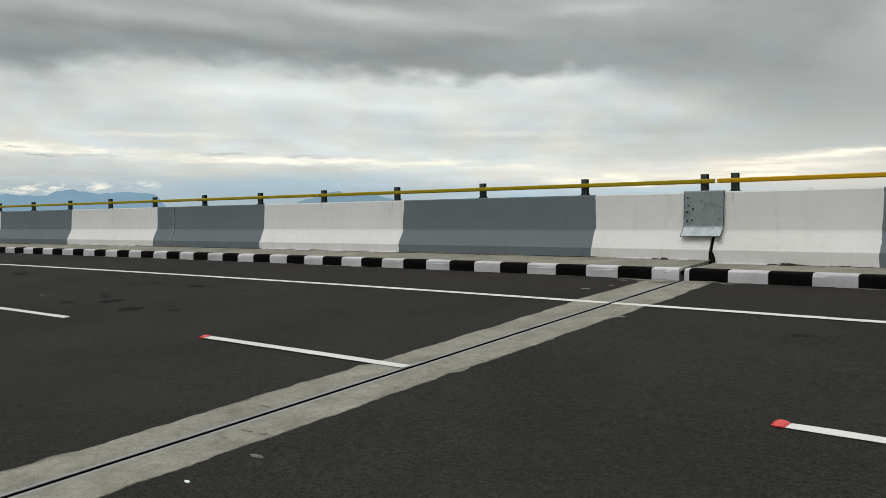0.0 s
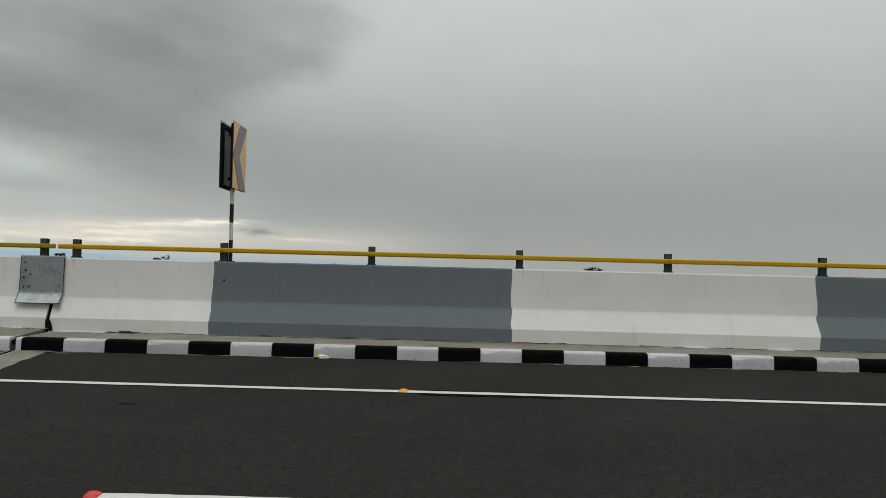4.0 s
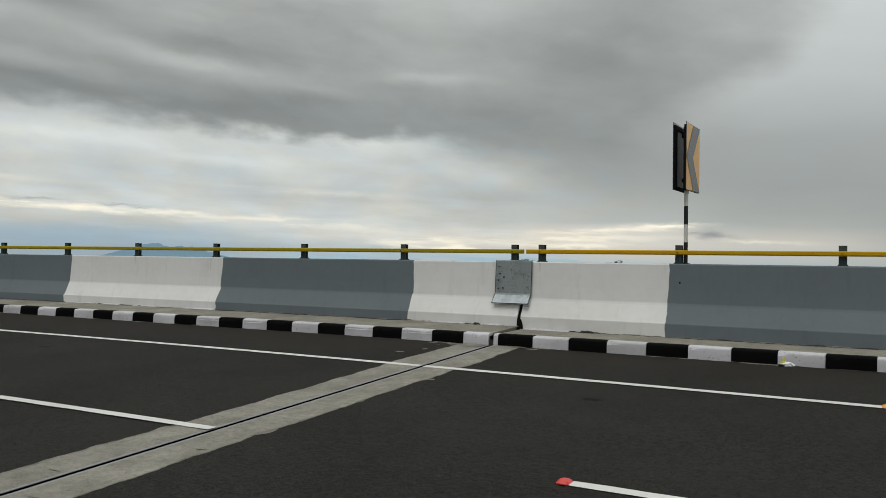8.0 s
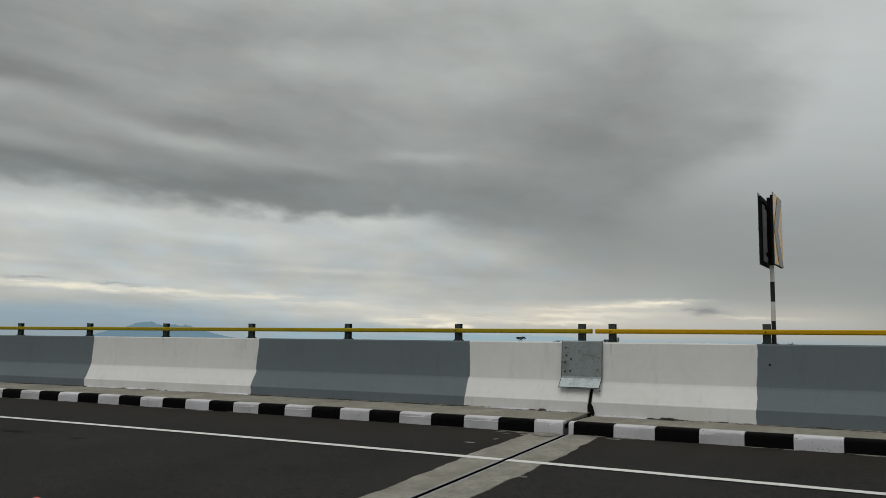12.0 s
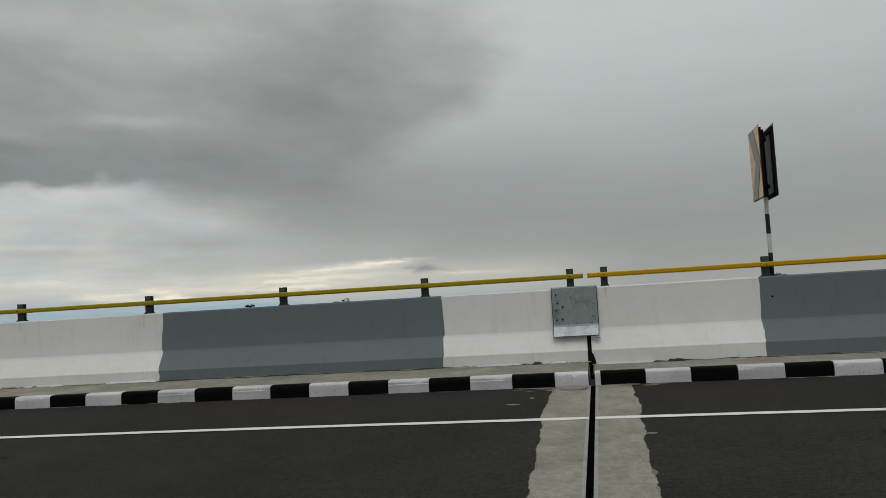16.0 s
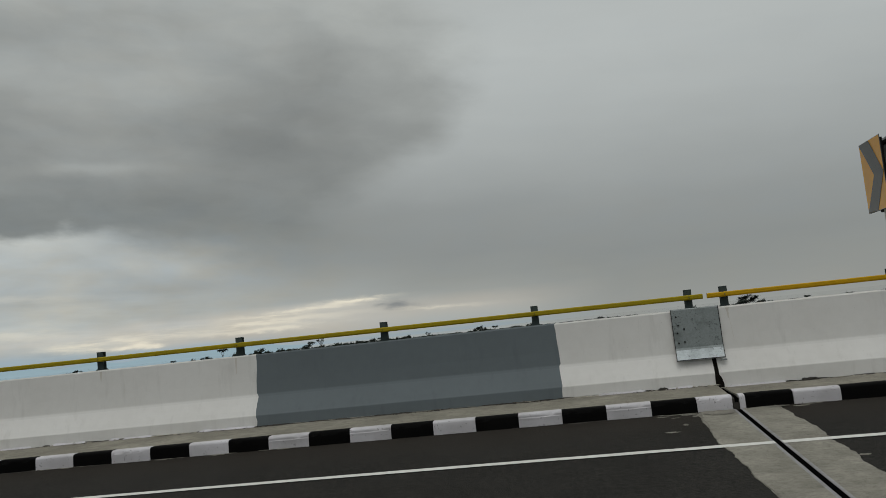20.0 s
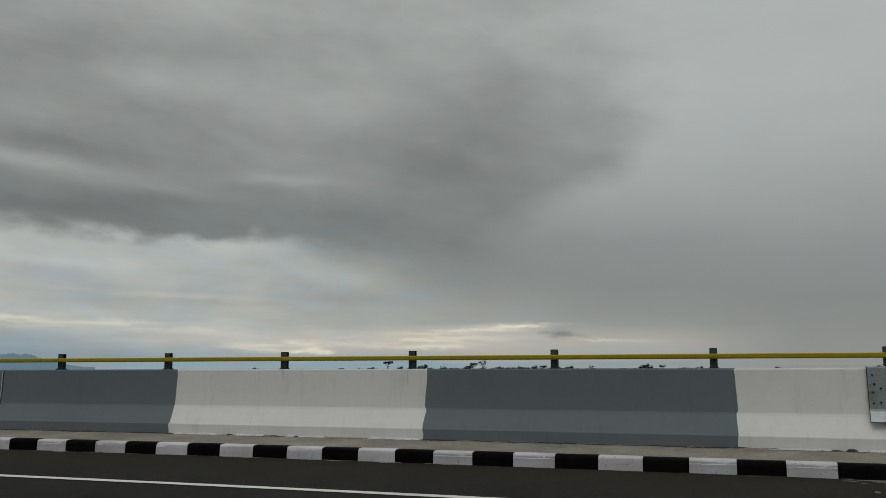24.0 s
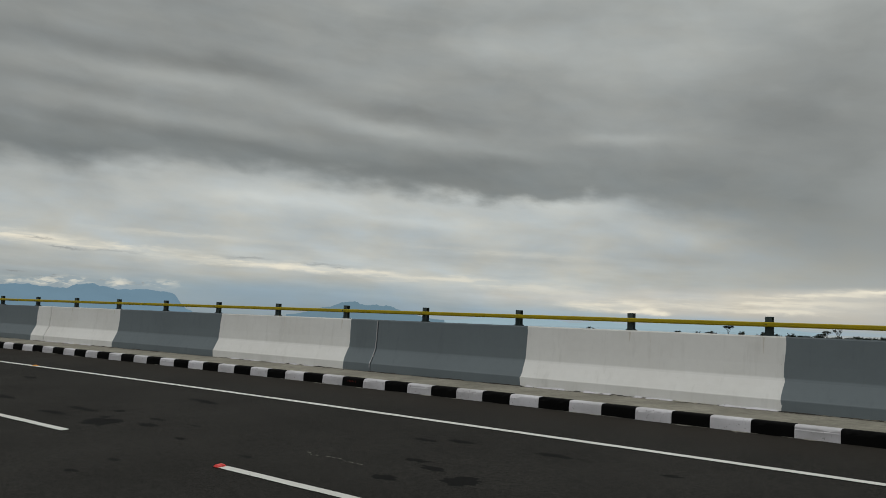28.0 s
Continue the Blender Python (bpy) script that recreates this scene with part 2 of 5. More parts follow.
flecks = W.noise(W.add("ShaderNodeCombineXYZ", X=W.math("MULTIPLY", u_half, 0.22), Y=W.math("ADD", W.math("MULTIPLY", elev, 1.9), W.math("MULTIPLY", azim, 0.07)), Z=2.2).outputs[0], 1.0, 4.0, 0.5, 0.1)
streak = W.math("ADD", streak, W.math("MULTIPLY", W.math("SUBTRACT", flecks, 0.5), W.range(elev, 6.0, 3.0, 0.05, 0.30, True)))
streak = W.math("MULTIPLY", streak, W.range(azim, -14.0, -30.0, 0.10, 1.0, True))
gain = W.math("ADD", W.math("ADD", 1.0, streak), W.math("ADD", W.math("ADD", shade, soft), rib))
# thin places in the low sky let a little blue through, thick ones turn cream
thin = W.math("MULTIPLY", swing(W.noise(level, 1.7, 4.0, 0.5, 0.1), 0.75), W.math("MULTIPLY", W.range(elev, 10.0, 5.0, 0.25, 1.0, True), W.range(azim, -10.0, -26.0, 0.2, 1.0, True)))
cover = W.mix(1.0, cover, W.add("ShaderNodeCombineXYZ", X=W.math("MULTIPLY", gain, W.math("SUBTRACT", 1.0, W.math("MULTIPLY", thin, 0.28))), Y=gain, Z=W.math("MULTIPLY", gain, W.math("ADD", 1.01, W.math("MULTIPLY", thin, 0.36)))).outputs[0], "MULTIPLY")

# lit cloud edges low over the horizon, with a small dark scud before one of them
puff = W.add("ShaderNodeCombineXYZ", X=W.math("MULTIPLY", azim, 0.5), Y=W.math("MULTIPLY", elev, 1.5), Z=0.9).outputs[0]
u_low = W.math("ADD", azim, swing(W.noise(puff, 1.0, 5.0, 0.6), 2.0))
v_low = W.math("ADD", elev, swing(W.noise(puff, 1.6, 6.0, 0.58), 0.55))
LIT_EDGES = [(-18.6, 3.5, 2.22, 0.18, 0.04, 0.9), (-14.6, 2.0, 2.58, 0.17, 0.02, 1.0), (-20.5, 4.0, 1.25, 0.18, 0.0, 0.65), (-28.5, 0.65, 1.04, 0.17, 0.0, 1.0), (-29.4, 0.6, 0.93, 0.15, 0.0, 1.0), (-27.8, 0.55, 0.92, 0.13, 0.0, 1.0), (-30.8, 3.0, 1.30, 0.34, 0.02, 0.95), (-22, 6.0, 1.70, 0.30, 0.02, 0.75),
             (-68.6, 3.2, 4.20, 0.30, -0.06, 0.85), (-62.6, 2.6, 3.90, 0.14, -0.03, 0.75), (-65.0, 2.0, 3.85, 0.12, -0.02, 0.55), (-57.0, 4.6, 3.30, 0.22, -0.03, 0.85), (-51.6, 2.6, 3.16, 0.22, -0.04, 0.90), (-48.0, 3.0, 2.98, 0.20, -0.04, 0.75), (-41.5, 4.5, 2.72, 0.28, -0.03, 0.5), (-36.0, 4.0, 2.3, 0.3, -0.03, 0.3),
             (-66.0, 0.9, 1.62, 0.24, 0.0, 0.55), (-63.2, 0.8, 1.60, 0.22, 0.0, 0.6), (-60.6, 1.0, 1.66, 0.22, 0.0, 0.4), (-69.2, 0.7, 1.50, 0.20, 0.0, 0.5), (-67.4, 0.8, 1.50, 0.20, 0.0, 0.5)]
LOW_BITS = [(-60, 5.0, 4.9, 0.16, -0.02, 0.20), (-45.5, 2.0, 2.5, 0.12, 0.0, 0.35), (-9.1, 2.5, 1.6, 0.14, -0.03, 0.40), (-38, 7.0, 4.6, 0.2, -0.04, 0.16), (-11.7, 1.1, 1.98, 0.26, -0.08, -0.95),
            (-13.0, 0.35, 2.12, 0.10, 0.0, -0.6), (-54.5, 8.5, 1.15, 0.85, 0.0, -0.5), (-67.9, 0.9, 4.10, 0.07, -0.03, -0.6), (-66.3, 0.9, 3.62, 0.06, -0.05, -0.7), (-63.5, 1.5, 3.60, 0.06, -0.03, -0.35), (-55.4, 1.3, 3.62, 0.08, -0.02, -0.55), (-50.6, 1.6, 3.38, 0.07, -0.02, -0.45), (-49.2, 0.5, 3.22, 0.05, 0.0, -0.5),
            (-69.1, 0.4, 2.00, 0.06, 0.0, -0.8), (-67.6, 0.6, 1.78, 0.07, 0.0, -0.8), (-67.0, 0.25, 1.95, 0.05, 0.0, -0.8), (-62.0, 0.5, 1.68, 0.08, 0.0, -0.8), (-64.3, 0.25, 1.68, 0.08, 0.0, -0.8)]
torn = W.noise(W.add("ShaderNodeCombineXYZ", X=W.math("MULTIPLY", u_low, 0.28), Y=W.math("ADD", W.math("MULTIPLY", elev, 2.6), W.math("MULTIPLY", azim, 0.08)), Z=7.7).outputs[0], 1.0, 4.0, 0.55)
torn = W.range(torn, 0.36, 0.60, 0.35, 1.15, True)
ragged = W.range(W.noise(puff, 2.2, 5.0, 0.62, 0.3), 0.42, 0.58, 0.0, 1.3, True)
for *place, strength in LIT_EDGES + LOW_BITS:
    tone = (1.0, 0.93, 0.76) if strength > 0 else (0.28, 0.40, 0.50) if place[1] > 8 else (0.28, 0.295, 0.30)
    near_by = W.math("MULTIPLY", lobe(u_low, v_low, *place), W.math("MULTIPLY", ragged, abs(strength)) if place[0] < -59 and place[2] < 2 else abs(strength))
    cover = W.mix(W.math("MULTIPLY", near_by, torn) if strength > 0 and place[1] > 1.5 else near_by, cover, tone)
cover = W.mix(1.0, cover, (1.25, 1.25, 1.25), "MULTIPLY")
# overcast law: the cover brightens towards the zenith and towards the hidden sun behind the road
bright = W.math("ADD", W.range(elev, 22, 75, 1.0, 2.3, True), W.math("MULTIPLY", W.range(dy, 0.15, -0.75, 0.0, 0.1, True), W.range(elev, -5, 25, 0.6, 1.0)))
cover = W.mix(1.0, cover, W.add("ShaderNodeCombineXYZ", X=bright, Y=bright, Z=bright).outputs[0], "MULTIPLY")
blue = W.add("ShaderNodeTexSky")
blue.sky_type, blue.sun_disc = "NISHITA", False
blue.sun_elevation, blue.sun_rotation = radians(SUN_ELEVATION), radians(SUN_AZIMUTH)
dim = W.mix(1.0, blue.outputs[0], (0.08, 0.08, 0.08), "MULTIPLY")
sky = W.mix(0.06, cover, dim)
W.links.new(W.add("ShaderNodeBackground", Color=sky, Strength=1.0).outputs[0], W.add("ShaderNodeOutputWorld").inputs["Surface"])

sun = new("sun", bpy.data.lights.new("sun", "SUN"))
sun.data.energy, sun.data.angle, sun.data.color = 1.15, radians(40), (1.0, 0.97, 0.92)
a, e = radians(SUN_AZIMUTH), radians(SUN_ELEVATION)
sun.matrix_world = look((0, 0, 60), Vector((0, 0, 60)) - 10 * Vector((math.sin(a) * math.cos(e), math.cos(a) * math.cos(e), math.sin(e))))

# ---- materials ----


def material(name, build, rough=0.8, metal=0.0, spec=0.3):
    m = bpy.data.materials.new(name)
    m.use_nodes = True
    n = Nodes(m.node_tree)
    b = m.node_tree.nodes["Principled BSDF"]
    b.inputs["Roughness"].default_value, b.inputs["Metallic"].default_value = rough, metal
    b.inputs["Specular IOR Level"].default_value = spec
    build(n, b)
    return m


def spot(n, kind="Object"):
    return n.add("ShaderNodeTexCoord").outputs[kind]


def world_place(n):
    return n.add("ShaderNodeNewGeometry").outputs["Position"]


def bump(n, b, height, strength, distance):
    k = n.add("ShaderNodeBump", Height=height, Strength=strength, Distance=distance)
    n.links.new(k.outputs[0], b.inputs["Normal"])


def painted(base, dirt, grime=0.35, scuff=0.5, streak=True, chipped=0.71):
    """Masonry paint on concrete: roller marks, drips of grime, pale scuffs, pin holes."""

    def build(n, b):
        p = world_place(n)
        wide = n.noise(p, 0.9, 5, 0.6)
        fine = n.noise(p, 9, 4, 0.55)
        col = n.mix(n.range(wide, 0.4, 0.75, 0, grime), base, dirt)
        col = n.mix(n.range(fine, 0.35, 0.75, 0, 0.25), col, tuple(min(1, c * 1.12) for c in base))
        if streak:
            tall = n.add("ShaderNodeMapping", Vector=p, Scale=(1.0, 1.0, 0.12)).outputs[0]
            run = n.noise(tall, 7, 4, 0.7)
            col = n.mix(n.range(run, 0.56, 0.82, 0, grime * 0.8), col, tuple(c * 0.72 for c in dirt))
        chips = n.noise(p, 38, 3, 0.5)
        col = n.mix(n.range(chips, chipped, chipped + 0.04, 0, scuff), col, tuple(c * 0.55 for c in dirt))
        n.links.new(col, b.inputs["Base Color"])
        bump(n, b, n.math("ADD", n.noise(p, 5, 4, 0.6), n.math("MULTIPLY", n.noise(p, 60, 3, 0.5), 0.12)), 0.22, 0.008)

    return build


def concrete(base, dark, size=1.0, contrast=0.5, pits=0.0):
    def build(n, b):
        p = world_place(n)
        big = n.noise(p, 1.3 * size, 6, 0.62)
        mid = n.noise(p, 9 * size, 6, 0.68)
        grit = n.noise(p, 110, 3, 0.6)
        col = n.mix(n.range(big, 0.35, 0.7, 0, contrast), base, dark)
        col = n.mix(n.range(mid, 0.45, 0.72, 0, contrast * 0.8), col, tuple(c * 0.8 for c in dark))
        col = n.mix(n.range(grit, 0.42, 0.62, 0, 0.35), col, tuple(min(1, c * 1.25) for c in base))
        if pits:
            hole = n.noise(p, 75, 3, 0.6)
            col = n.mix(n.range(hole, 0.57, 0.66, 0, pits), col, tuple(c * 0.35 for c in dark))
        n.links.new(col, b.inputs["Base Color"])
        bump(n, b, n.math("ADD", mid, n.math("MULTIPLY", grit, 0.6)), 0.5, 0.01)

    return build


def asphalt(n, b):
    """Worn dry asphalt; brown dust has settled along the kerb."""
    p = world_place(n)
    grit = n.noise(p, 150, 3, 0.7)
    coarse = n.noise(p, 52, 3, 0.7)
    stone = n.add("ShaderNodeTexVoronoi", Vector=p, Scale=60.0)
    patch = n.noise(p, 0.45, 5, 0.6)
    blotch = n.noise(p, 2.6, 5, 0.65)
    col = n.mix(n.range(grit, 0.36, 0.64), (0.0066, 0.0062, 0.0057), (0.041, 0.0383, 0.0337))
    col = n.mix(n.range(coarse, 0.53, 0.60, 0, 0.75), col, (0.0042, 0.004, 0.0039))
    col = n.mix(n.range(stone.outputs["Color"], 0.80, 0.96, 0, 0.24), col, (0.080, 0.076, 0.070))
    clump = n.noise(p, 21, 4, 0.75)
    col = n.mix(1.0, col, n.ramp(n.range(clump, 0.34, 0.66), [(0.0, (0.66, 0.66, 0.67)), (0.45, (0.97, 0.97, 0.98)), (1.0, (1.32, 1.31, 1.29))]), "MULTIPLY")
    col = n.mix(n.range(patch, 0.40, 0.64, 0, 0.3), col, (0.0118, 0.0112, 0.0105))
    worn = n.noise(n.add("ShaderNodeMapping", Vector=p, Scale=(0.25, 1.0, 1.0)).outputs[0], 0.9, 5, 0.6)
    col = n.mix(n.range(worn, 0.48, 0.72, 0, 0.32), col, (0.0255, 0.0238, 0.0214))
    col = n.mix(n.range(blotch, 0.55, 0.75, 0, 0.3), col, (0.0104, 0.0101, 0.0095))
    out = n.add("ShaderNodeVectorMath")
    out.operation = "LENGTH"
    n.links.new(n.add("ShaderNodeMapping", Vector=p, Location=(0, 279.6, 0), Scale=(1, 1, 0)).outputs[0], out.inputs[0])
    edge = n.math("SUBTRACT", out.outputs["Value"], 279.6)
    edge = n.math("ADD", edge, n.math("MULTIPLY", n.math("SUBTRACT", n.noise(p, 1.6, 5, 0.65), 0.5), 1.3))
    col = n.mix(n.range(edge, -1.5, -0.1, 0, 0.62, True), col, (0.0245, 0.0203, 0.0163))
    n.links.new(col, b.inputs["Base Color"])
    n.links.new(n.range(patch, 0.3, 0.7, 0.82, 0.95), b.inputs["Roughness"])
    bump(n, b, n.math("ADD", n.math("ADD", grit, coarse), n.math("MULTIPLY", stone.outputs["Distance"], 0.6)), 0.6, 0.007)


def steel(base, rust, amount=0.3):
    def build(n, b):
        p = world_place(n)
        bloom = n.add("ShaderNodeTexVoronoi", Vector=p, Scale=55.0)
        big = n.noise(p, 5, 5, 0.6)
        col = n.mix(n.range(bloom.outputs["Color"], 0.2, 0.8, 0, 0.4), base, tuple(c * 1.35 for c in base))
        col = n.mix(n.range(big, 0.5, 0.78, 0, amount), col, rust)
        pock = n.math("MULTIPLY", n.range(n.noise(p, 34, 3, 0.6), 0.56, 0.64), n.range(n.noise(p, 4.5, 3, 0.5), 0.42, 0.6))
        col = n.mix(n.math("MULTIPLY", pock, amount * 0.8), col, tuple(c * 0.4 for c in rust))
        n.links.new(col, b.inputs["Base Color"])
        n.links.new(n.range(big, 0.3, 0.7, 0.42, 0.7), b.inputs["Roughness"])
        bump(n, b, n.noise(p, 40, 4, 0.6), 0.15, 0.004)

    return build


def coat(base, wear, amount=0.25, scale=9.0):
    """Enamel on metal or plastic with faded and dirty areas."""

    def build(n, b):
        p = world_place(n)
        col = n.mix(n.range(n.noise(p, scale, 5, 0.65), 0.42, 0.75, 0, amount), base, wear)
        col = n.mix(n.range(n.noise(p, 60, 3, 0.6), 0.64, 0.72, 0, amount), col, tuple(c * 0.5 for c in wear))
        n.links.new(col, b.inputs["Base Color"])
        bump(n, b, n.noise(p, 30, 3, 0.6), 0.1, 0.003)

    return build


def soft_leaf(n, b):
    rnd = n.add("ShaderNodeNewGeometry").outputs["Random Per Island"]
    n.links.new(n.mix(rnd, (0.006, 0.010, 0.008), (0.024, 0.034, 0.024)), b.inputs["Base Color"])


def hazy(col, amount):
    """Far land with kilometres of moist air painted in as an emitted tint."""

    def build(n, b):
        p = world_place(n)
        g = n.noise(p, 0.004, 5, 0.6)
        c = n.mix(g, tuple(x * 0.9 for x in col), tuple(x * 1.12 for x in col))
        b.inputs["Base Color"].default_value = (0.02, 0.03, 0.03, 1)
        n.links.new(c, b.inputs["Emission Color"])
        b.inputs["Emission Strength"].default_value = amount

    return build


M = {
    "asphalt": material("asphalt", asphalt, 0.9, 0, 0.09),
    "tar": material("tar", coat((0.003, 0.003, 0.003), (0.007, 0.007, 0.007), 0.4), 0.8, 0, 0.03),
    "oil": material("oil_soaked_asphalt", coat((0.0026, 0.0025, 0.0024), (0.0065, 0.0063, 0.006), 0.6, 25), 0.8, 0, 0.08),
    "road_white": material("road_marking_paint", painted((0.57, 0.564, 0.538), (0.36, 0.348, 0.32), 0.45, 0.8, False, 0.68), 0.6),
    "white": material("white_masonry_paint", painted((0.675, 0.665, 0.652), (0.495, 0.475, 0.447), 0.38, 0.25), 0.72),
    "grey": material("grey_masonry_paint", painted((0.125, 0.147, 0.161), (0.097, 0.115, 0.126), 0.45, 0.15), 0.70),
    "kerb_white": material("kerb_white_paint", painted((0.515, 0.50, 0.53), (0.24, 0.228, 0.222), 0.75, 0.7, False, 0.645), 0.7),
    "kerb_black": material("kerb_black_paint", painted((0.003, 0.003, 0.003), (0.009, 0.0087, 0.0083), 0.5, 0.3, False), 0.75, 0, 0.03),
    "header": material("joint_concrete", concrete((0.262, 0.249, 0.213), (0.112, 0.105, 0.089), 1.9, 0.85, 0.4), 0.92, 0, 0.1),
    "footway": material("footway_concrete", concrete((0.245, 0.23, 0.19), (0.105, 0.097, 0.078), 1.3, 0.9), 0.9),
    "deck": material("deck_concrete", concrete((0.33, 0.32, 0.30), (0.22, 0.21, 0.2)), 0.9),
    "splash": material("thin_mortar_stain", concrete((0.22, 0.207, 0.18), (0.07, 0.066, 0.058), 3.0, 0.9), 0.95, 0, 0.1),
    "mortar": material("mortar_crumbs", concrete((0.42, 0.39, 0.33), (0.13, 0.12, 0.10), 3.0, 0.9), 0.95),
    "dirt": material("dark_grit", concrete((0.055, 0.05, 0.044), (0.02, 0.019, 0.018), 4.0, 0.8), 0.95),
    "galv": material("galvanised_steel", steel((0.215, 0.24, 0.243), (0.11, 0.125, 0.125), 0.75), 0.6, 0.1, 0.3),
    # same steel for the flap: scraped, and lightened for the sky light it catches
    "galv_lit": material("scraped_lit_galvanised_steel", steel((0.40, 0.44, 0.46), (0.17, 0.185, 0.19), 0.75), 0.5, 0.12, 0.4),
    "edge_steel": material("joint_edge_steel", steel((0.215, 0.213, 0.217), (0.13, 0.124, 0.116), 0.5), 0.85, 0.0, 0.08),
    "rubber": material("joint_rubber", coat((0.002, 0.002, 0.002), (0.005, 0.005, 0.005)), 0.95, 0, 0.0),
    "void": material("dirty_joint_filler", concrete((0.012, 0.0105, 0.0085), (0.005, 0.0045, 0.004), 6.0, 0.8), 0.95, 0, 0.05),
    "drip": material("brown_water_stain", painted((0.585, 0.555, 0.515), (0.48, 0.445, 0.40), 0.6, 0.2), 0.75),
    "yellow": material("yellow_rail_paint", coat((0.53, 0.30, 0.005), (0.38, 0.225, 0.010), 0.35, 5), 0.55, 0, 0.15),
    "olive": material("olive_yellow_rail_paint", coat((0.35, 0.262, 0.008), (0.22, 0.175, 0.013), 0.5, 5), 0.55, 0, 0.15),
    "post": material("grey_green_steel_paint", coat((0.048, 0.066, 0.068), (0.03, 0.036, 0.035), 0.5, 14), 0.6, 0, 0.2),
    "sign_yellow": material("reflective_yellow_sheet", coat((0.80, 0.37, 0.022), (0.66, 0.31, 0.03), 0.25, 6), 0.14, 0, 0.6),
    "sign_grey": material("dark_grey_sheet", coat((0.085, 0.082, 0.08), (0.065, 0.062, 0.06), 0.3, 6), 0.22, 0, 0.45),
    "sign_black": material("black_sign_back", coat((0.004, 0.004, 0.0042), (0.009, 0.009, 0.0095), 0.4, 7), 0.7, 0, 0.1),
    "sign_back": material("dull_sign_aluminium", coat((0.34, 0.345, 0.355), (0.12, 0.125, 0.13), 0.5, 9), 0.5, 0.3, 0.4),
    "sign_rim": material("grey_sign_rim", coat((0.06, 0.065, 0.066), (0.03, 0.033, 0.033), 0.4), 0.55, 0.1, 0.3),
    "pole_white": material("white_pole_paint", coat((0.62, 0.61, 0.58), (0.40, 0.38, 0.35), 0.3), 0.5),
    "pole_black": material("black_pole_paint", coat((0.012, 0.012, 0.012), (0.03, 0.03, 0.03), 0.3), 0.5),
    "red": material("red_stud_plastic", coat((0.60, 0.035, 0.028), (0.28, 0.03, 0.026), 0.45, 40), 0.35, 0, 0.5),
    "faded_red": material("faded_red_marker", coat((0.16, 0.03, 0.025), (0.06, 0.02, 0.02), 0.5, 40), 0.8, 0, 0.05),
    "orange": material("orange_stud_plastic", coat((0.74, 0.30, 0.02), (0.40, 0.19, 0.04), 0.35, 30), 0.35, 0, 0.5),
    "wrapper": material("white_wrapper_plastic", coat((0.72, 0.73, 0.74), (0.5, 0.5, 0.48), 0.3, 20), 0.35, 0, 0.5),
    "wrapper_yellow": material("yellow_wrapper_print", coat((0.55, 0.50, 0.05), (0.4, 0.36, 0.05), 0.3, 20), 0.4, 0, 0.5),
    "bark": material("bark", concrete((0.10, 0.085, 0.07), (0.045, 0.04, 0.034)), 0.95),
    "leaf": material("tree_leaves", soft_leaf, 0.7, 0, 0.2),
    "far_leaf": material("far_tree_leaves", soft_leaf, 0.8, 0, 0.1),
    "grass": material("lowland_grass", concrete((0.075, 0.085, 0.045), (0.04, 0.05, 0.03), 0.02, 0.8), 0.95),
    "water": material("shallow_bay_water", coat((0.045, 0.058, 0.066), (0.06, 0.07, 0.072), 0.5, 0.01), 0.02, 0, 0.5),
    # the ridges carry their haze as a glowing colour of their own
    "mount_far": material("far_ridge_haze_glow", hazy((0.185, 0.30, 0.40), 1.0), 1.0, 0, 0),
    "mount_clear": material("blue_hill_haze_glow", hazy((0.17, 0.275, 0.355), 1.0), 1.0, 0, 0),
    "mount_pale": material("pale_ridge_haze_glow", hazy((0.40, 0.545, 0.62), 1.0), 1.0, 0, 0),
}

# ---- the plan: everything on the bridge follows one bend ----
RADIUS, BANK, GRADE = 279.6, 0.0556, -0.002
S0, S1 = -60.0, 46.0


def on(s, o, z):
    """World place of s metres along the kerb line, o metres out from it, height z."""
    t = s / RADIUS
    return Vector(((RADIUS + o) * math.sin(t), (RADIUS + o) * math.cos(t) - RADIUS, z + GRADE * s))


def deck_z(o):
    return BANK * o


def seat(s, o, z, turn=0.0, bank=False):
    """Pose at that place: x along the kerb, y out towards the parapet."""
    p = on(s, o, z)
    return pose(p.x, p.y, p.z, 0, 0, -math.degrees(s / RADIUS)) @ pose(0, 0, 0, math.degrees(math.atan(BANK)) if bank else 0, 0, turn)


def mesh_of(bm, name, mat, smooth=False):
    bmesh.ops.recalc_face_normals(bm, faces=bm.faces)
    me = bpy.data.meshes.new(name)
    bm.to_mesh(me)
    bm.free()
    for m in mat if isinstance(mat, (list, tuple)) else [mat]:
        me.materials.append(m)
    if smooth:
        me.shade_smooth()
    return me


def part(name, bm, mat, parent=None, label="", where=None, smooth=False):
    """One mesh object; under its thing, or at top level."""
    ob = new(name, bm if isinstance(bm, bpy.types.Mesh) else mesh_of(bm, name, mat, smooth))
    if parent is not None:
        ob.parent = parent
    if where is not None:
        ob.matrix_basis = where
    return tagged(ob, label)


def thing(name, where, label, category, group="", kind=""):
    ob = new(name)
    ob.empty_display_size = 0.2
    ob.matrix_basis = where
    return tagged(ob, label, category, group, kind)


def loft(bm, rings, closed=True, caps=True):
    """Skin rings of places, all of one length."""
    vs = [[bm.verts.new(p) for p in ring] for ring in rings]
    n = len(vs[0])
    for a, b in zip(vs, vs[1:]):
        for i in range(n if closed else n - 1):
            j = (i + 1) % n
            bm.faces.new((a[i], a[j], b[j], b[i]))
    if caps and closed:
        bm.faces.new(list(reversed(vs[0])))
        bm.faces.new(vs[-1])
    return vs


def steps(a, b, size):
    n = max(1, math.ceil((b - a) / size))
    return [a + (b - a) * i / n for i in range(n + 1)]


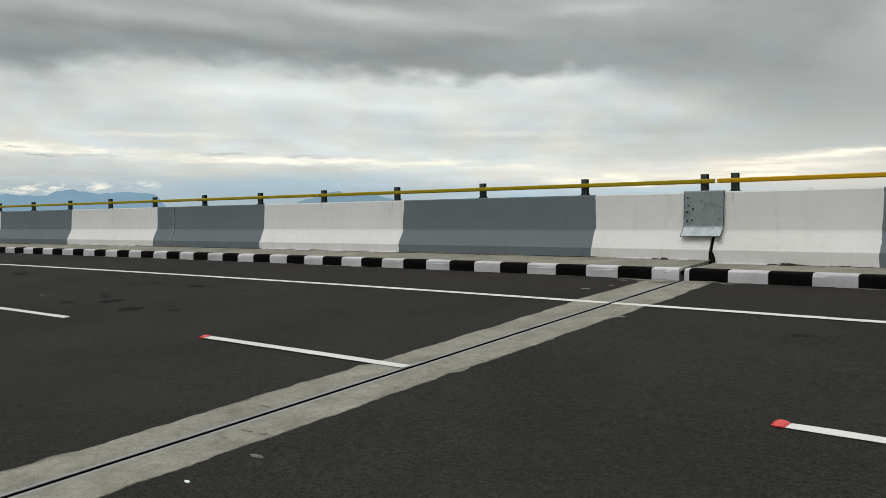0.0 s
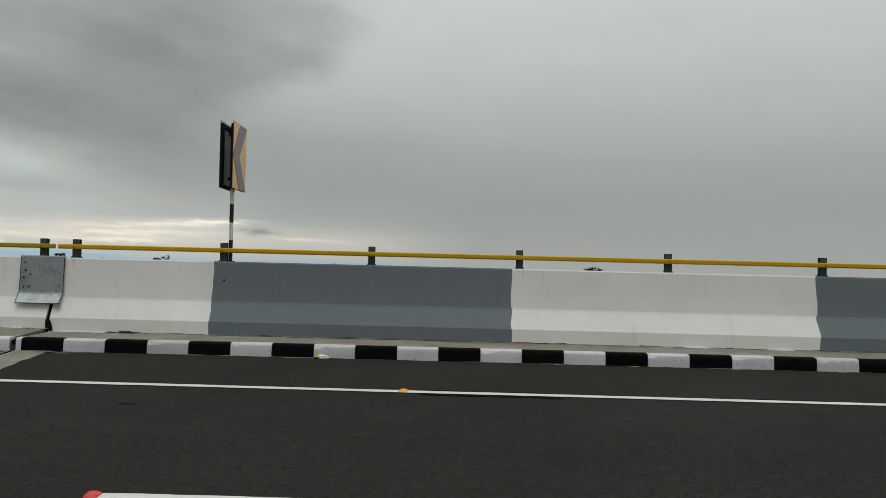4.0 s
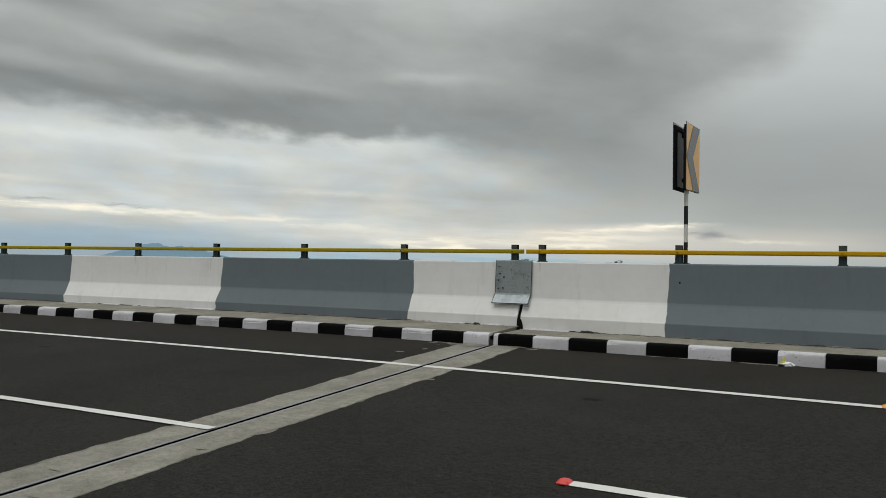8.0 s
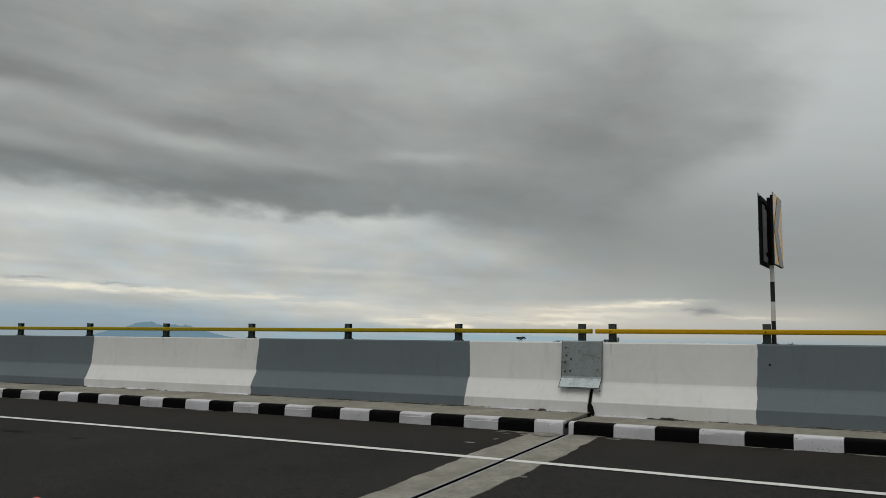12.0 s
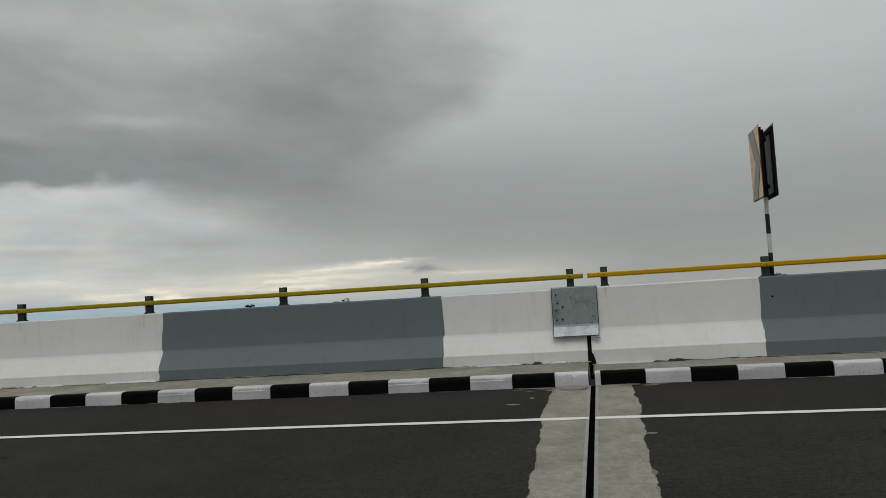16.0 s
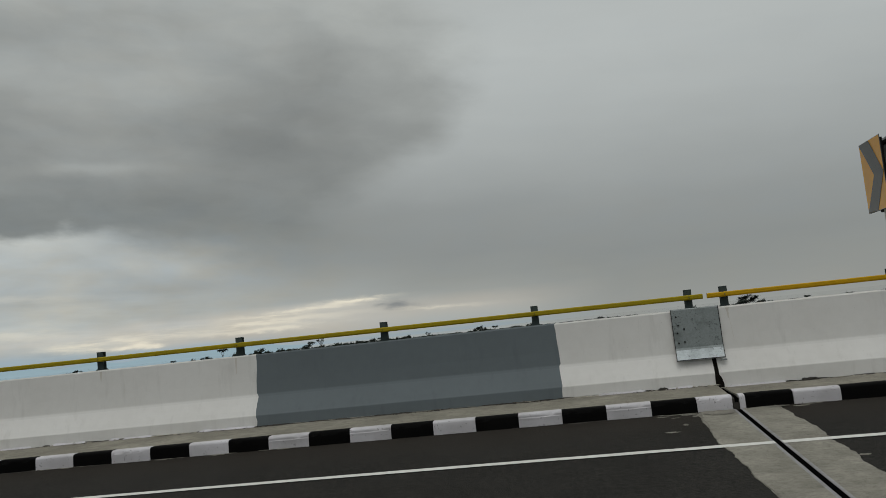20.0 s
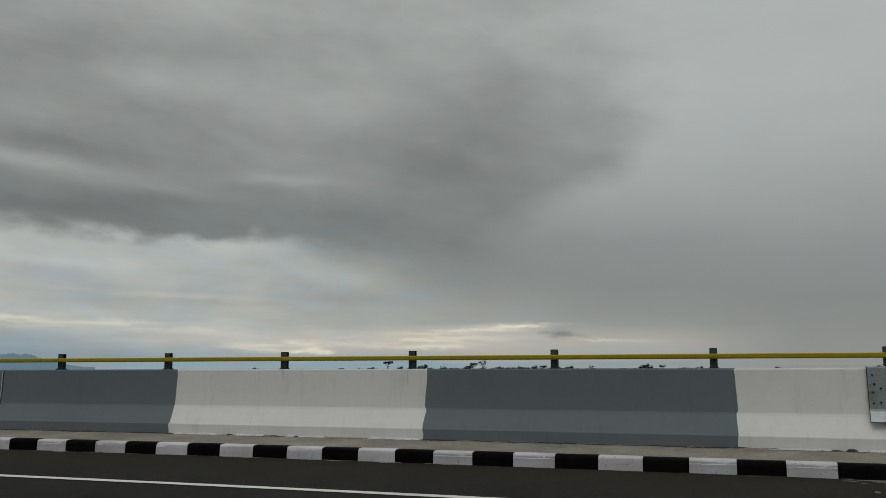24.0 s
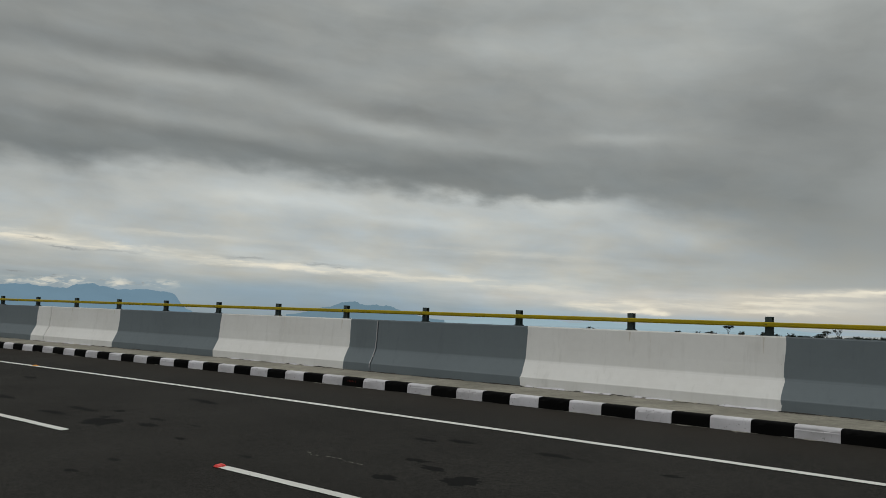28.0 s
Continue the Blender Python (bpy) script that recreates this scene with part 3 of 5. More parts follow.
def swept(profile, a, b, size=1.0, wobble=None):
    """A bar of that profile of (o, z) along the bend from a to b."""
    bm = bmesh.new()
    ss = steps(a, b, size)
    loft(bm, [[on(s + (wobble(i, k, len(ss)) if wobble else 0), o, z) for k, (o, z) in enumerate(profile)] for i, s in enumerate(ss)])
    return bm


def block(bm, lo, hi, bevel=0.0, m=None):
    """A box from lo to hi with chamfered edges."""
    made = bmesh.ops.create_cube(bm, size=1.0)["verts"]
    size, mid = Vector(hi) - Vector(lo), (Vector(hi) + Vector(lo)) / 2
    for p in made:
        p.co = Vector((p.co.x * size.x, p.co.y * size.y, p.co.z * size.z)) + mid
    if bevel:
        edges = list({e for p in made for e in p.link_edges})
        made = list({q for f in bmesh.ops.bevel(bm, geom=edges, offset=bevel, segments=2, profile=0.6, affect="EDGES")["faces"] for q in f.verts} | {p for p in made if p.is_valid})
    if m is not None:
        bmesh.ops.transform(bm, matrix=m, verts=made)
    return made


def tube(bm, points, radii, sides=8):
    """A tapered limb through places, with round section."""
    rings = []
    for i, (p, r) in enumerate(zip(points, radii)):
        p = Vector(p)
        way = (Vector(points[min(i + 1, len(points) - 1)]) - Vector(points[max(i - 1, 0)])).normalized()
        side = way.orthogonal().normalized()
        up = way.cross(side)
        rings.append([p + r * (math.cos(2 * math.pi * k / sides) * side + math.sin(2 * math.pi * k / sides) * up) for k in range(sides)])
    loft(bm, rings)


# ---- ground, water, far land ----
def disc(z, radius, rings, name, mat, label, category):
    bm = bmesh.new()
    rows = []
    for r in rings:
        rows.append([bm.verts.new((r * math.cos(2 * math.pi * k / 96), r * math.sin(2 * math.pi * k / 96), z)) for k in range(96)])
    bm.faces.new(rows[0])
    for a, b in zip(rows, rows[1:]):
        for k in range(96):
            bm.faces.new((a[k], a[(k + 1) % 96], b[(k + 1) % 96], b[k]))
    return tagged(part(name, bm, mat), label, category, kind="structure")


disc(-9.0, 4900, (60, 300, 1200, 3000, 4900), "ground", M["grass"], "flat green lowland far below the bridge reaching the horizon", "ground")


def polar(az, dist, z):
    """Place at a bearing from the middle of the walk."""
    return Vector((1.5 + dist * math.sin(radians(az)), -10 + dist * math.cos(radians(az)), z))


# a wide sheet of bay water over the lowland, its near shore ragged
bm = bmesh.new()
near = [bm.verts.new(polar(a, 520 + 90 * noise.noise((math.cos(radians(a)) * 9, math.sin(radians(a)) * 9, 0)), -8.9)) for a in range(0, 360, 2)]
far = [bm.verts.new(polar(a, 4860, -8.9)) for a in range(0, 360, 2)]
for i in range(180):
    bm.faces.new((near[i], near[(i + 1) % 180], far[(i + 1) % 180], far[i]))
tagged(part("water", bm, M["water"]), "pale grey-blue bay water under the overcast sky", "water", kind="structure")


def ridge(name, az0, az1, dist, humps, mat, label, base=-9.0, rough=0.16, seed=1):
    """A range of hills: a crest line from a few humps (bearing, degrees high, degrees wide), with slopes before and behind it."""
    bm = bmesh.new()
    rows = [[] for _ in range(5)]
    for i in range(241):
        az = az0 + (az1 - az0) * i / 240
        h = sum(up * math.exp(-(((az - c) / w) ** 2)) for c, up, w in humps)
        h *= 1 + rough * noise.fractal((az * 1.3, seed, 0), 0.7, 2.1, 6)
        ends = min(1, (az - az0) / 1.5, (az1 - az) / 1.1) ** 0.8
        top = dist * math.tan(radians(max(0.0, h * ends)))
        for k, (back, part_up) in enumerate(((-500, 0), (-220, 0.45), (0, 1.0), (60, 0.8), (120, 0))):
            j = 1 + 0.12 * noise.noise((az * 2.3, k * 3.1, seed))
            rows[k].append(bm.verts.new(polar(az, dist + back * j, base + (top - base) * part_up * (j if k != 2 else 1))))
    for a, b in zip(rows, rows[1:]):
        for i in range(240):
            bm.faces.new((a[i], a[i + 1], b[i + 1], b[i]))
    return tagged(part(name, bm, mat, smooth=True), label, "mountains", kind="structure")


# distance haze is put into the ridges' emission, paler for farther hills
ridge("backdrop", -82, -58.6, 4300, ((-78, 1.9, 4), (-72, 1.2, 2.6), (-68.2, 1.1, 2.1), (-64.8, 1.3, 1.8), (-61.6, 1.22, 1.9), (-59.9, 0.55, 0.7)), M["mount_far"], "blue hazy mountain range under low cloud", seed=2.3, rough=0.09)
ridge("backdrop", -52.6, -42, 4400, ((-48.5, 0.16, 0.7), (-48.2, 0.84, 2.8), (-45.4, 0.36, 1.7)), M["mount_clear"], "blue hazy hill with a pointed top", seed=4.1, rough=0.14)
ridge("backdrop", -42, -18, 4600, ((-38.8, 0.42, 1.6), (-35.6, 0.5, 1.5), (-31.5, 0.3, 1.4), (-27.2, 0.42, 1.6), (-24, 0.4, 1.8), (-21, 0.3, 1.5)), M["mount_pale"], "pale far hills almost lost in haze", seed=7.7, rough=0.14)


# ---- trees on the lowland beyond the parapet ----
def tree(name, height, spread, seed, label, flat=0.55, leaves=760, bare=0.0, bole=0.48, puffy=0.035):
    """Trunk, forking limbs and a ragged crown of leaf sprays in clumps with gaps."""
    rng = random.Random(seed)
    root = thing(name, Matrix(), label, "tree", "lowland trees")
    wood, crown = bmesh.new(), bmesh.new()
    lean = Vector((rng.uniform(-0.06, 0.06), rng.uniform(-0.06, 0.06), 0)) * height
    fork = Vector((0, 0, height * bole * rng.uniform(0.9, 1.12))) + lean
    tube(wood, [(0, 0, 0), fork * 0.5, fork], [height * 0.028, height * 0.021, height * 0.016], 7)
    tips = []
    for i in range(7):
        turn, reach = i * 0.9 + rng.uniform(-0.3, 0.3), spread * rng.uniform(0.35, 1.0)
        tip = fork + Vector((math.cos(turn) * reach, math.sin(turn) * reach, (height - fork.z) * rng.uniform(flat, 1.0)))
        tube(wood, [fork, fork.lerp(tip, 0.5) + Vector((0, 0, 0.05 * height)), tip], [height * 0.012, height * 0.007, height * 0.002], 5)
        tips.append(tip)
        for _ in range(2):
            twig = tip + Vector((rng.uniform(-1, 1), rng.uniform(-1, 1), rng.uniform(-0.3, 0.5))) * spread * 0.3
            tube(wood, [fork.lerp(tip, 0.7), twig], [height * 0.005, height * 0.0015], 4)
            tips.append(twig)
    kept = [t for t in tips if rng.random() > bare]
    for k in range(leaves):
        c = rng.choice(kept)
        p = c + Vector((rng.gauss(0, 1) * spread * 0.15, rng.gauss(0, 1) * spread * 0.15, rng.gauss(0, 1) * height * puffy))
        size = rng.uniform(0.4, 0.85) * height / 14
        ax = Vector((rng.gauss(0, 1), rng.gauss(0, 1), rng.gauss(0, 0.5))).normalized()
        ay = ax.orthogonal().normalized() * rng.uniform(0.3, 0.6)
        crown.faces.new([crown.verts.new(p + size * (ax * x + ay * y)) for x, y in ((-1, 0), (-0.2, -0.8), (1, 0), (0.1, 0.9))])
    part("trunk", wood, M["bark"], root)
    me = bpy.data.meshes.new("crown")
    crown.to_mesh(me)
    crown.free()
    me.materials.append(M["leaf"])
    part("crown", me, None, root)
    return root


KINDS = [
    tree("tree", 13.0, 4.6, 11, "dark broad-crowned tree on the lowland beyond the parapet", 0.3, 1000, 0.0, 0.40, 0.055),
    tree("tree", 12.0, 3.2, 12, "dark round-crowned tree on the lowland beyond the parapet", 0.1, 1200, 0.0, 0.28, 0.07),
    tree("tree", 13.5, 5.6, 13, "flat-topped dark tree with thin foliage on the lowland", 0.8, 520),
    tree("tree", 12.5, 3.0, 14, "half-bare tree with upright limbs on the lowland", 0.7, 110, 0.55),
]
EYE_Z, LOW = 1.15, -9.0
# bearing and degrees above the horizon at the top
SPOTS = [(-33.1, -0.1), (-32.4, -0.12), (-29.2, -0.17), (-26.8, -0.2), (-25.6, -0.05), (-24.9, -0.12), (-24.5, -0.06), (-23.7, 0.21), (-23.0, 0.08), (-21.4, 0.03), (-20.7, -0.07), (-20.0, 0.05), (-18.9, -0.11), (-18.3, 0.0),
         (-17.9, 0.08), (-17.25, 0.24), (-15.3, -0.06), (-14.7, -0.12), (-14.0, 0.09), (-13.3, -0.11), (-12.1, -0.06), (-11.6, -0.12), (-11.0, -0.16), (-10.2, -0.10), (-9.6, -0.17), (-6.8, -0.02), (-6.3, 0.0), (-5.6, -0.13),
         (-3.9, -0.17), (-3.3, -0.18), (0.5, -0.22), (1.6, -0.13), (7.3, -0.02), (9.9, -0.22), (10.4, 0.05), (10.95, 0.15), (11.5, -0.08), (12.1, -0.24), (12.9, -0.35), (14.3, -0.28), (25.4, -0.05), (26.2, -0.1), (31.6, 0.0)]
SPECIAL = {-23.7: 2, -17.25: 3, -17.9: 2, 1.6: 1, 7.3: 1, 9.9: 1, 10.4: 1, 10.95: 0, 11.5: 1, 12.1: 1, -14.0: 1, -23.0: 1, -20.0: 1, -10.2: 3}
rng = random.Random(21)
used = {}
for i, (az, el) in enumerate(SPOTS):
    dist = 640 + (i * 37) % 130
    kind = SPECIAL[az] if az in SPECIAL else (1, 0, 1, 2)[i % 4]
    wide = 2.1 if 9.5 < az < 12.5 or az in (7.3, 1.6) else 0.95 if kind == 2 else 1.3
    top = EYE_Z + dist * math.tan(radians(el))
    scale = (top - LOW) / (13.0, 12.0, 13.5, 12.5)[kind]
    p = polar(az, dist, LOW)
    m = pose(p.x, p.y, p.z, 0, 0, rng.uniform(0, 360)) @ Matrix.Diagonal((scale * rng.uniform(0.65, 0.95) * wide, scale * 0.8 * wide, scale, 1))
    if kind in used:
        copy_thing(KINDS[kind], m)
    else:
        used[kind] = m
for kind, m in used.items():
    KINDS[kind].matrix_basis = m

# the continuous far wood behind them, too many crowns to count
rng = random.Random(8)
verts, faces = [], []


def spray(p, size):
    ax = Vector((rng.gauss(0, 1), rng.gauss(0, 1), rng.gauss(0, 0.6))).normalized()
    ay = ax.orthogonal().normalized() * rng.uniform(0.4, 0.8)
    k = len(verts)
    verts.extend(p + size * (ax * x + ay * y) for x, y in ((-1, 0), (-0.1, -0.9), (1, 0), (0.1, 0.9)))
    faces.append((k, k + 1, k + 2, k + 3))


def wood_top(az):
    """Degrees above the horizon to which the far woods reach at a bearing."""
    line = ((-36, -0.5), (-26, -0.34), (-21, -0.22), (-15, -0.20), (-11, -0.25), (-7, -0.30), (-3, -0.33), (3, -0.36), (8, -0.38), (20, -0.38), (30, -0.33), (46, -0.35))
    for (a, p), (b, q) in zip(line, line[1:]):
        if az <= b:
            return p + (q - p) * max(0.0, az - a) / (b - a)
    return -0.4


for i in range(520):
    az = rng.uniform(-22, 4) if i < 330 else rng.uniform(-34, 46)
    dist = rng.uniform(800, 1050)
    el = wood_top(az) + 0.12 * noise.noise((az * 1.1, 4, 0)) + rng.uniform(-0.16, 0.04)
    high = EYE_Z - LOW + dist * math.tan(radians(el))
    if high < 2.0:
        continue
    wide = rng.uniform(2.0, 5.5)
    c = polar(az, dist, LOW)
    for _ in range(48):
        h = abs(rng.gauss(0, 0.45))
        spray(c + Vector((rng.gauss(0, 0.5) * wide, rng.gauss(0, 0.5) * wide, max(1.0, high * (1 - 0.35 * h)) - rng.uniform(0, high * 0.3))), rng.uniform(0.6, 1.25))
me = bpy.data.meshes.new("far_woods")
me.from_pydata(verts, [], faces)
me.materials.append(M["far_leaf"])
tagged(part("far_woods", me, None), "dark line of distant woods along the lowland", "woods", kind="stuff")

# ---- the bridge deck ----
JOINT = -0.086
road_thing = thing("road", Matrix(), "dark banked asphalt carriageway on a bridge, worn and dry", "road", kind="structure")
for a, b in ((S0, JOINT - 0.40), (JOINT + 0.40, S1)):
    os_ = [0.02, -0.5, -1.0, -2.0, -5.0, -9.0, -13.0, -18.0]
    part("asphalt_surface", swept([(o, deck_z(o)) for o in os_] + [(-18.0, deck_z(-18) - 0.08), (0.02, -0.08)], a, b), M["asphalt"], road_thing)
tagged(part("deck", swept([(1.36, -0.10), (1.36, -1.0), (-18.4, deck_z(-18) - 1.2), (-18.4, deck_z(-18) - 0.09), (0, -0.09), (0.1, -0.09)], S0, S1, 2.0), M["deck"]), "grey concrete bridge deck slab under the road", "bridge deck", kind="structure")
# plain parapet that closes the far side of the carriageway
tagged(part("wall_south", swept([(-17.6, deck_z(-17.6)), (-17.6, deck_z(-17.6) + 0.95), (-17.85, deck_z(-17.6) + 0.95), (-18.0, deck_z(-18))], S0, S1, 2.0), M["deck"]), "plain concrete parapet on the other side of the road", "parapet", kind="structure")
for s in (-50, -30, -10, 10, 30):
    p = on(s, -8, 0)
    bm = bmesh.new()
    tube(bm, [(p.x, p.y, -9), (p.x, p.y, -1.4)], [0.9, 0.9], 24)
    tagged(part("bridge_pier", bm, M["deck"], smooth=False), "round concrete pier under the bridge deck", "pier", "bridge piers")

# footway strip between kerb and parapet, cut by the joint
walkway = thing("footway", Matrix(), "narrow weathered concrete strip between kerb and parapet", "footway", kind="structure")
for a, b, drop in ((S0, -0.140, 0.0), (-0.066, S1, 0.036)):
    part("slab", swept([(0.13, 0.150), (0.30, 0.160 - drop * 0.25), (0.60, 0.176 - drop * 0.6), (0.97, 0.196 - drop), (0.97, -0.08), (0.13, -0.08)], a, b, 0.5), M["footway"], walkway)


def foot_z(s):
    return 0.195 if s < -0.1 else 0.159


def blot(s, o, rs, ro, seed, lift=0.004, ragged=0.35):
    """A flat soaked-in patch with a ragged outline."""
    rng = random.Random(seed)
    bm = bmesh.new()
    ring = []
    for k in range(40):
        t = 2 * math.pi * k / 40
        r = 1 + ragged * (noise.noise((math.cos(t) * 1.6, math.sin(t) * 1.6, seed)) + 0.7 * noise.noise((math.cos(t) * 4.5, math.sin(t) * 4.5, seed))) + rng.uniform(-0.09, 0.09)
        x, y = s + rs * r * math.cos(t), o + ro * r * math.sin(t)
        ring.append(bm.verts.new(on(x, y, deck_z(y) + lift)))
    bm.faces.new(ring)
    return bm


# ---- expansion joint across the road ----
joint = thing("expansion_joint", seat(JOINT, 0, 0), "road expansion joint with rough concrete borders and steel edges", "expansion joint")


def header_strip(side):
    """Concrete border with a ragged outer edge where it meets the asphalt."""
    bm = bmesh.new()
    rng = random.Random(31 + side)
    top_in, top_out, low_out = [], [], []
    n = 700
    for i in range(n + 1):
        o = -0.005 - 17.5 * i / n
        w = (0.455 if side > 0 else 0.415) + 0.05 * noise.noise((o * 0.55, side * 7.3, 1.7)) + 0.045 * noise.noise((o * 1.9, side * 3.1, 5.2)) + 0.022 * noise.noise((o * 5, side, 9)) + 0.014 * noise.noise((o * 14, side, 4)) + 0.010 * noise.noise((o * 33, side, 7)) + rng.uniform(-0.002, 0.002)
        if side < 0 and o > -2.6:
            w += 0.05 * math.sin(o * 1.2) ** 2
        if side < 0 and -9.6 < o < -8.2:
            w += 0.34 * min(1.0, (-8.2 - o) / 0.35, (o + 9.6) / 0.4) ** 0.7 * (0.85 + 0.45 * noise.noise((o * 6, 3, 3)) + 0.2 * noise.noise((o * 21, 5, 3)))
        z = deck_z(o)
        top_in.append(on(JOINT + side * 0.0565, o, z + 0.003))
        top_out.append(on(JOINT + side * w, o, z + 0.006 + 0.003 * noise.noise((o * 6, side, 2))))
        low_out.append(on(JOINT + side * (w + 0.012), o, z - 0.01))
    mid = [a.lerp(b, 0.5) + Vector((0, 0, 0.002)) for a, b in zip(top_in, top_out)]
    low_in = [p - Vector((0, 0, 0.07)) for p in top_in]
    cols = [[bm.verts.new(p) for p in col] for col in (low_in, top_in, mid, top_out, low_out)]
    for a, b in zip(cols, cols[1:]):
        for i in range(n):
            bm.faces.new((a[i], a[i + 1], b[i + 1], b[i]))
    return bm


def fringe(side):
    """Thin stained skin of mortar that runs out from the border over the asphalt."""
    bm = bmesh.new()
    inner, outer = [], []
    for i in range(701):
        o = -0.005 - 17.5 * i / 700
        reach = 0.43 + 0.06 * noise.noise((o * 1.1, side * 4.4, 3)) + 0.10 * max(0, noise.noise((o * 3.1, side, 8)) - 0.1) + 0.015 * noise.noise((o * 9, side, 2))
        inner.append(bm.verts.new(on(JOINT + side * 0.30, o, deck_z(o) + 0.0025)))
        outer.append(bm.verts.new(on(JOINT + side * max(0.33, reach), o, deck_z(o) + 0.0025)))
    for i in range(700):
        bm.faces.new((inner[i], inner[i + 1], outer[i + 1], outer[i]))
    return bm


inv = joint.matrix_basis.inverted()
for side in (-1, 1):
    bm = fringe(side)
    bm.transform(inv)
    part("mortar_skin", bm, M["splash"], joint, "thin stained mortar run out over the asphalt")
    bm = header_strip(side)
    bm.transform(inv)
    part("concrete_border", bm, M["header"], joint)
    bm = bmesh.new()
    loft(bm, [[on(JOINT + side * (c), o, deck_z(o) + z) for c, z in ((0.027, 0.003), (0.056, 0.003), (0.056, -0.09), (0.027, -0.09))] for o in (-0.004, -6, -12, -17.5)])
    bm.transform(inv)
    part("steel_edge", bm, M["edge_steel"], joint, "dull steel edge bar")
bm = bmesh.new()
loft(bm, [[on(JOINT + c, o, deck_z(o) + z) for c, z in ((-0.0268, -0.001), (-0.008, -0.007), (0.008, -0.007), (0.0268, -0.001), (0.0268, -0.10), (-0.0268, -0.10))] for o in (-0.004, -6, -12, -17.5)])
bm.transform(inv)
part("rubber_seal", bm, M["rubber"], joint, "black rubber seal in the gap")
bm = bmesh.new()
loft(bm, [[on(-0.103 + c + jog, o, z) for c, z in ((-0.036, top - 0.012), (0.036, top - 0.012), (0.036, -0.08), (-0.036, -0.08))] for o, jog, top in ((0.02, 0.012, 0.13), (0.14, 0.006, 0.145), (0.45, 0.0, 0.155), (0.98, 0.0, 0.165))])
bm.transform(inv)
part("footway_filler", bm, M["dirt"], joint, "dark grimy filler in the gap across the footway")
# a solid black bar gives the open cut its darkness
bm = bmesh.new()
loft(bm, [[on(-0.103 + c + jog, o, z) for c, z in ((-0.018, top - 0.008), (0.018, top - 0.008), (0.018, top - 0.05), (-0.018, top - 0.05))] for o, jog, top in ((0.006, 0.012, 0.128), (0.14, 0.006, 0.145), (0.45, 0.0, 0.155), (0.98, 0.0, 0.165))])
bm.transform(inv)
part("cut_shade_bar", bm, M["rubber"], joint, "black bar standing in for the dark of the open cut")


# ---- road markings ----
def stripe(bm, a, b, o, width, lift=0.0045, rounded=False, ragged=0.004, seed=0, drift=0.0):
    """A painted strip along the road; drift lets it wander out by that much over the middle ten metres."""
    rng = random.Random(seed)
    ss = steps(a, b, 0.25)
    if rounded:
        ss = [a, a + 0.02] + ss[1:-1] + [b - 0.02, b]
    lefts, rights = [], []
    for i, s in enumerate(ss):
        pull = 0.18 if rounded and i in (0, len(ss) - 1) else 0
        w1 = width / 2 * (1 - pull) + rng.uniform(-ragged, ragged)
        w2 = width / 2 * (1 - pull) + rng.uniform(-ragged, ragged)
        c = o - drift * max(-0.8, min(1.0, s / 5))
        lefts.append(on(s, c + w1, deck_z(c + w1) + lift))
        rights.append(on(s, c - w2, deck_z(c - w2) + lift))
    a_ = [bm.verts.new(p) for p in lefts]
    b_ = [bm.verts.new(p) for p in rights]
    for i in range(len(ss) - 1):
        bm.faces.new((a_[i], a_[i + 1], b_[i + 1], b_[i]))


edge_line = thing("edge_line", Matrix(), "continuous white painted edge line along the carriageway", "road marking", kind="structure")
for k, (a, b) in enumerate(((S0, JOINT - 0.03), (JOINT + 0.03, S1))):
    bm = bmesh.new()
    stripe(bm, a, b, -1.824, 0.106, 0.008, seed=k, drift=0.05)
    part("paint", bm, M["road_white"], edge_line)
for line, k in [(line, k) for line in (-5.145, -8.53) for k in range(-9, 8)]:
    start = 3.06 + 6.12 * k
    bm = bmesh.new()
    stripe(bm, start, start + 2.95, line, 0.106, 0.012 if k == -1 else 0.007, True, seed=40 + k)
    tagged(part("lane_dash", bm, M["road_white"]), "white painted lane dash on the asphalt", "road marking", "lane dashes", "structure")

# dark sealant that bled out beside the edge line
bm = bmesh.new()
for a, b, o, w, seed in ((4.85, 6.1, -1.785, 0.05, 3), (4.9, 6.3, -1.965, 0.09, 4), (8.2, 9.0, -1.785, 0.035, 5)):
    stripe(bm, a, b, o, w, 0.006, True, 0.012, seed)
tagged(part("sealant", bm, M["tar"]), "black sealant bleeding out beside the edge line", "sealant", kind="structure")


STAINS = ((-12.6, -4.53, 0.36, 0.21), (-13.93, -4.57, 0.36, 0.09), (-13.87, -4.15, 0.40, 0.07), (-12.25, -4.0, 0.18, 0.05), (-11.95, -4.30, 0.18, 0.07), (-13.3, -3.94, 0.13, 0.06), (-13.38, -2.62, 0.32, 0.06), (-13.0, -2.69, 0.24, 0.08),
          (-11.42, -3.97, 0.10, 0.04), (-10.82, -4.57, 0.09, 0.05), (-10.32, -5.63, 0.11, 0.05), (-10.18, -6.14, 0.10, 0.05), (-18.33, -2.83, 0.25, 0.08), (-12.95, -4.34, 0.12, 0.06),
          (-7.7, -4.44, 0.15, 0.10), (-7.95, -3.7, 0.18, 0.08), (-7.6, -3.88, 0.16, 0.08), (-8.65, -2.83, 0.2, 0.07), (-8.27, -2.65, 0.2, 0.07), (-7.05, -4.1, 0.2, 0.16), (-7.05, -2.62, 0.22, 0.09),
          (-5.7, -2.69, 0.12, 0.06), (-5.97, -4.4, 0.22, 0.16), (2.3, -2.69, 0.11, 0.05), (-5.2, -4.2, 0.1, 0.07), (-9.4, -4.7, 0.12, 0.05), (-16.0, -4.3, 0.3, 0.1))
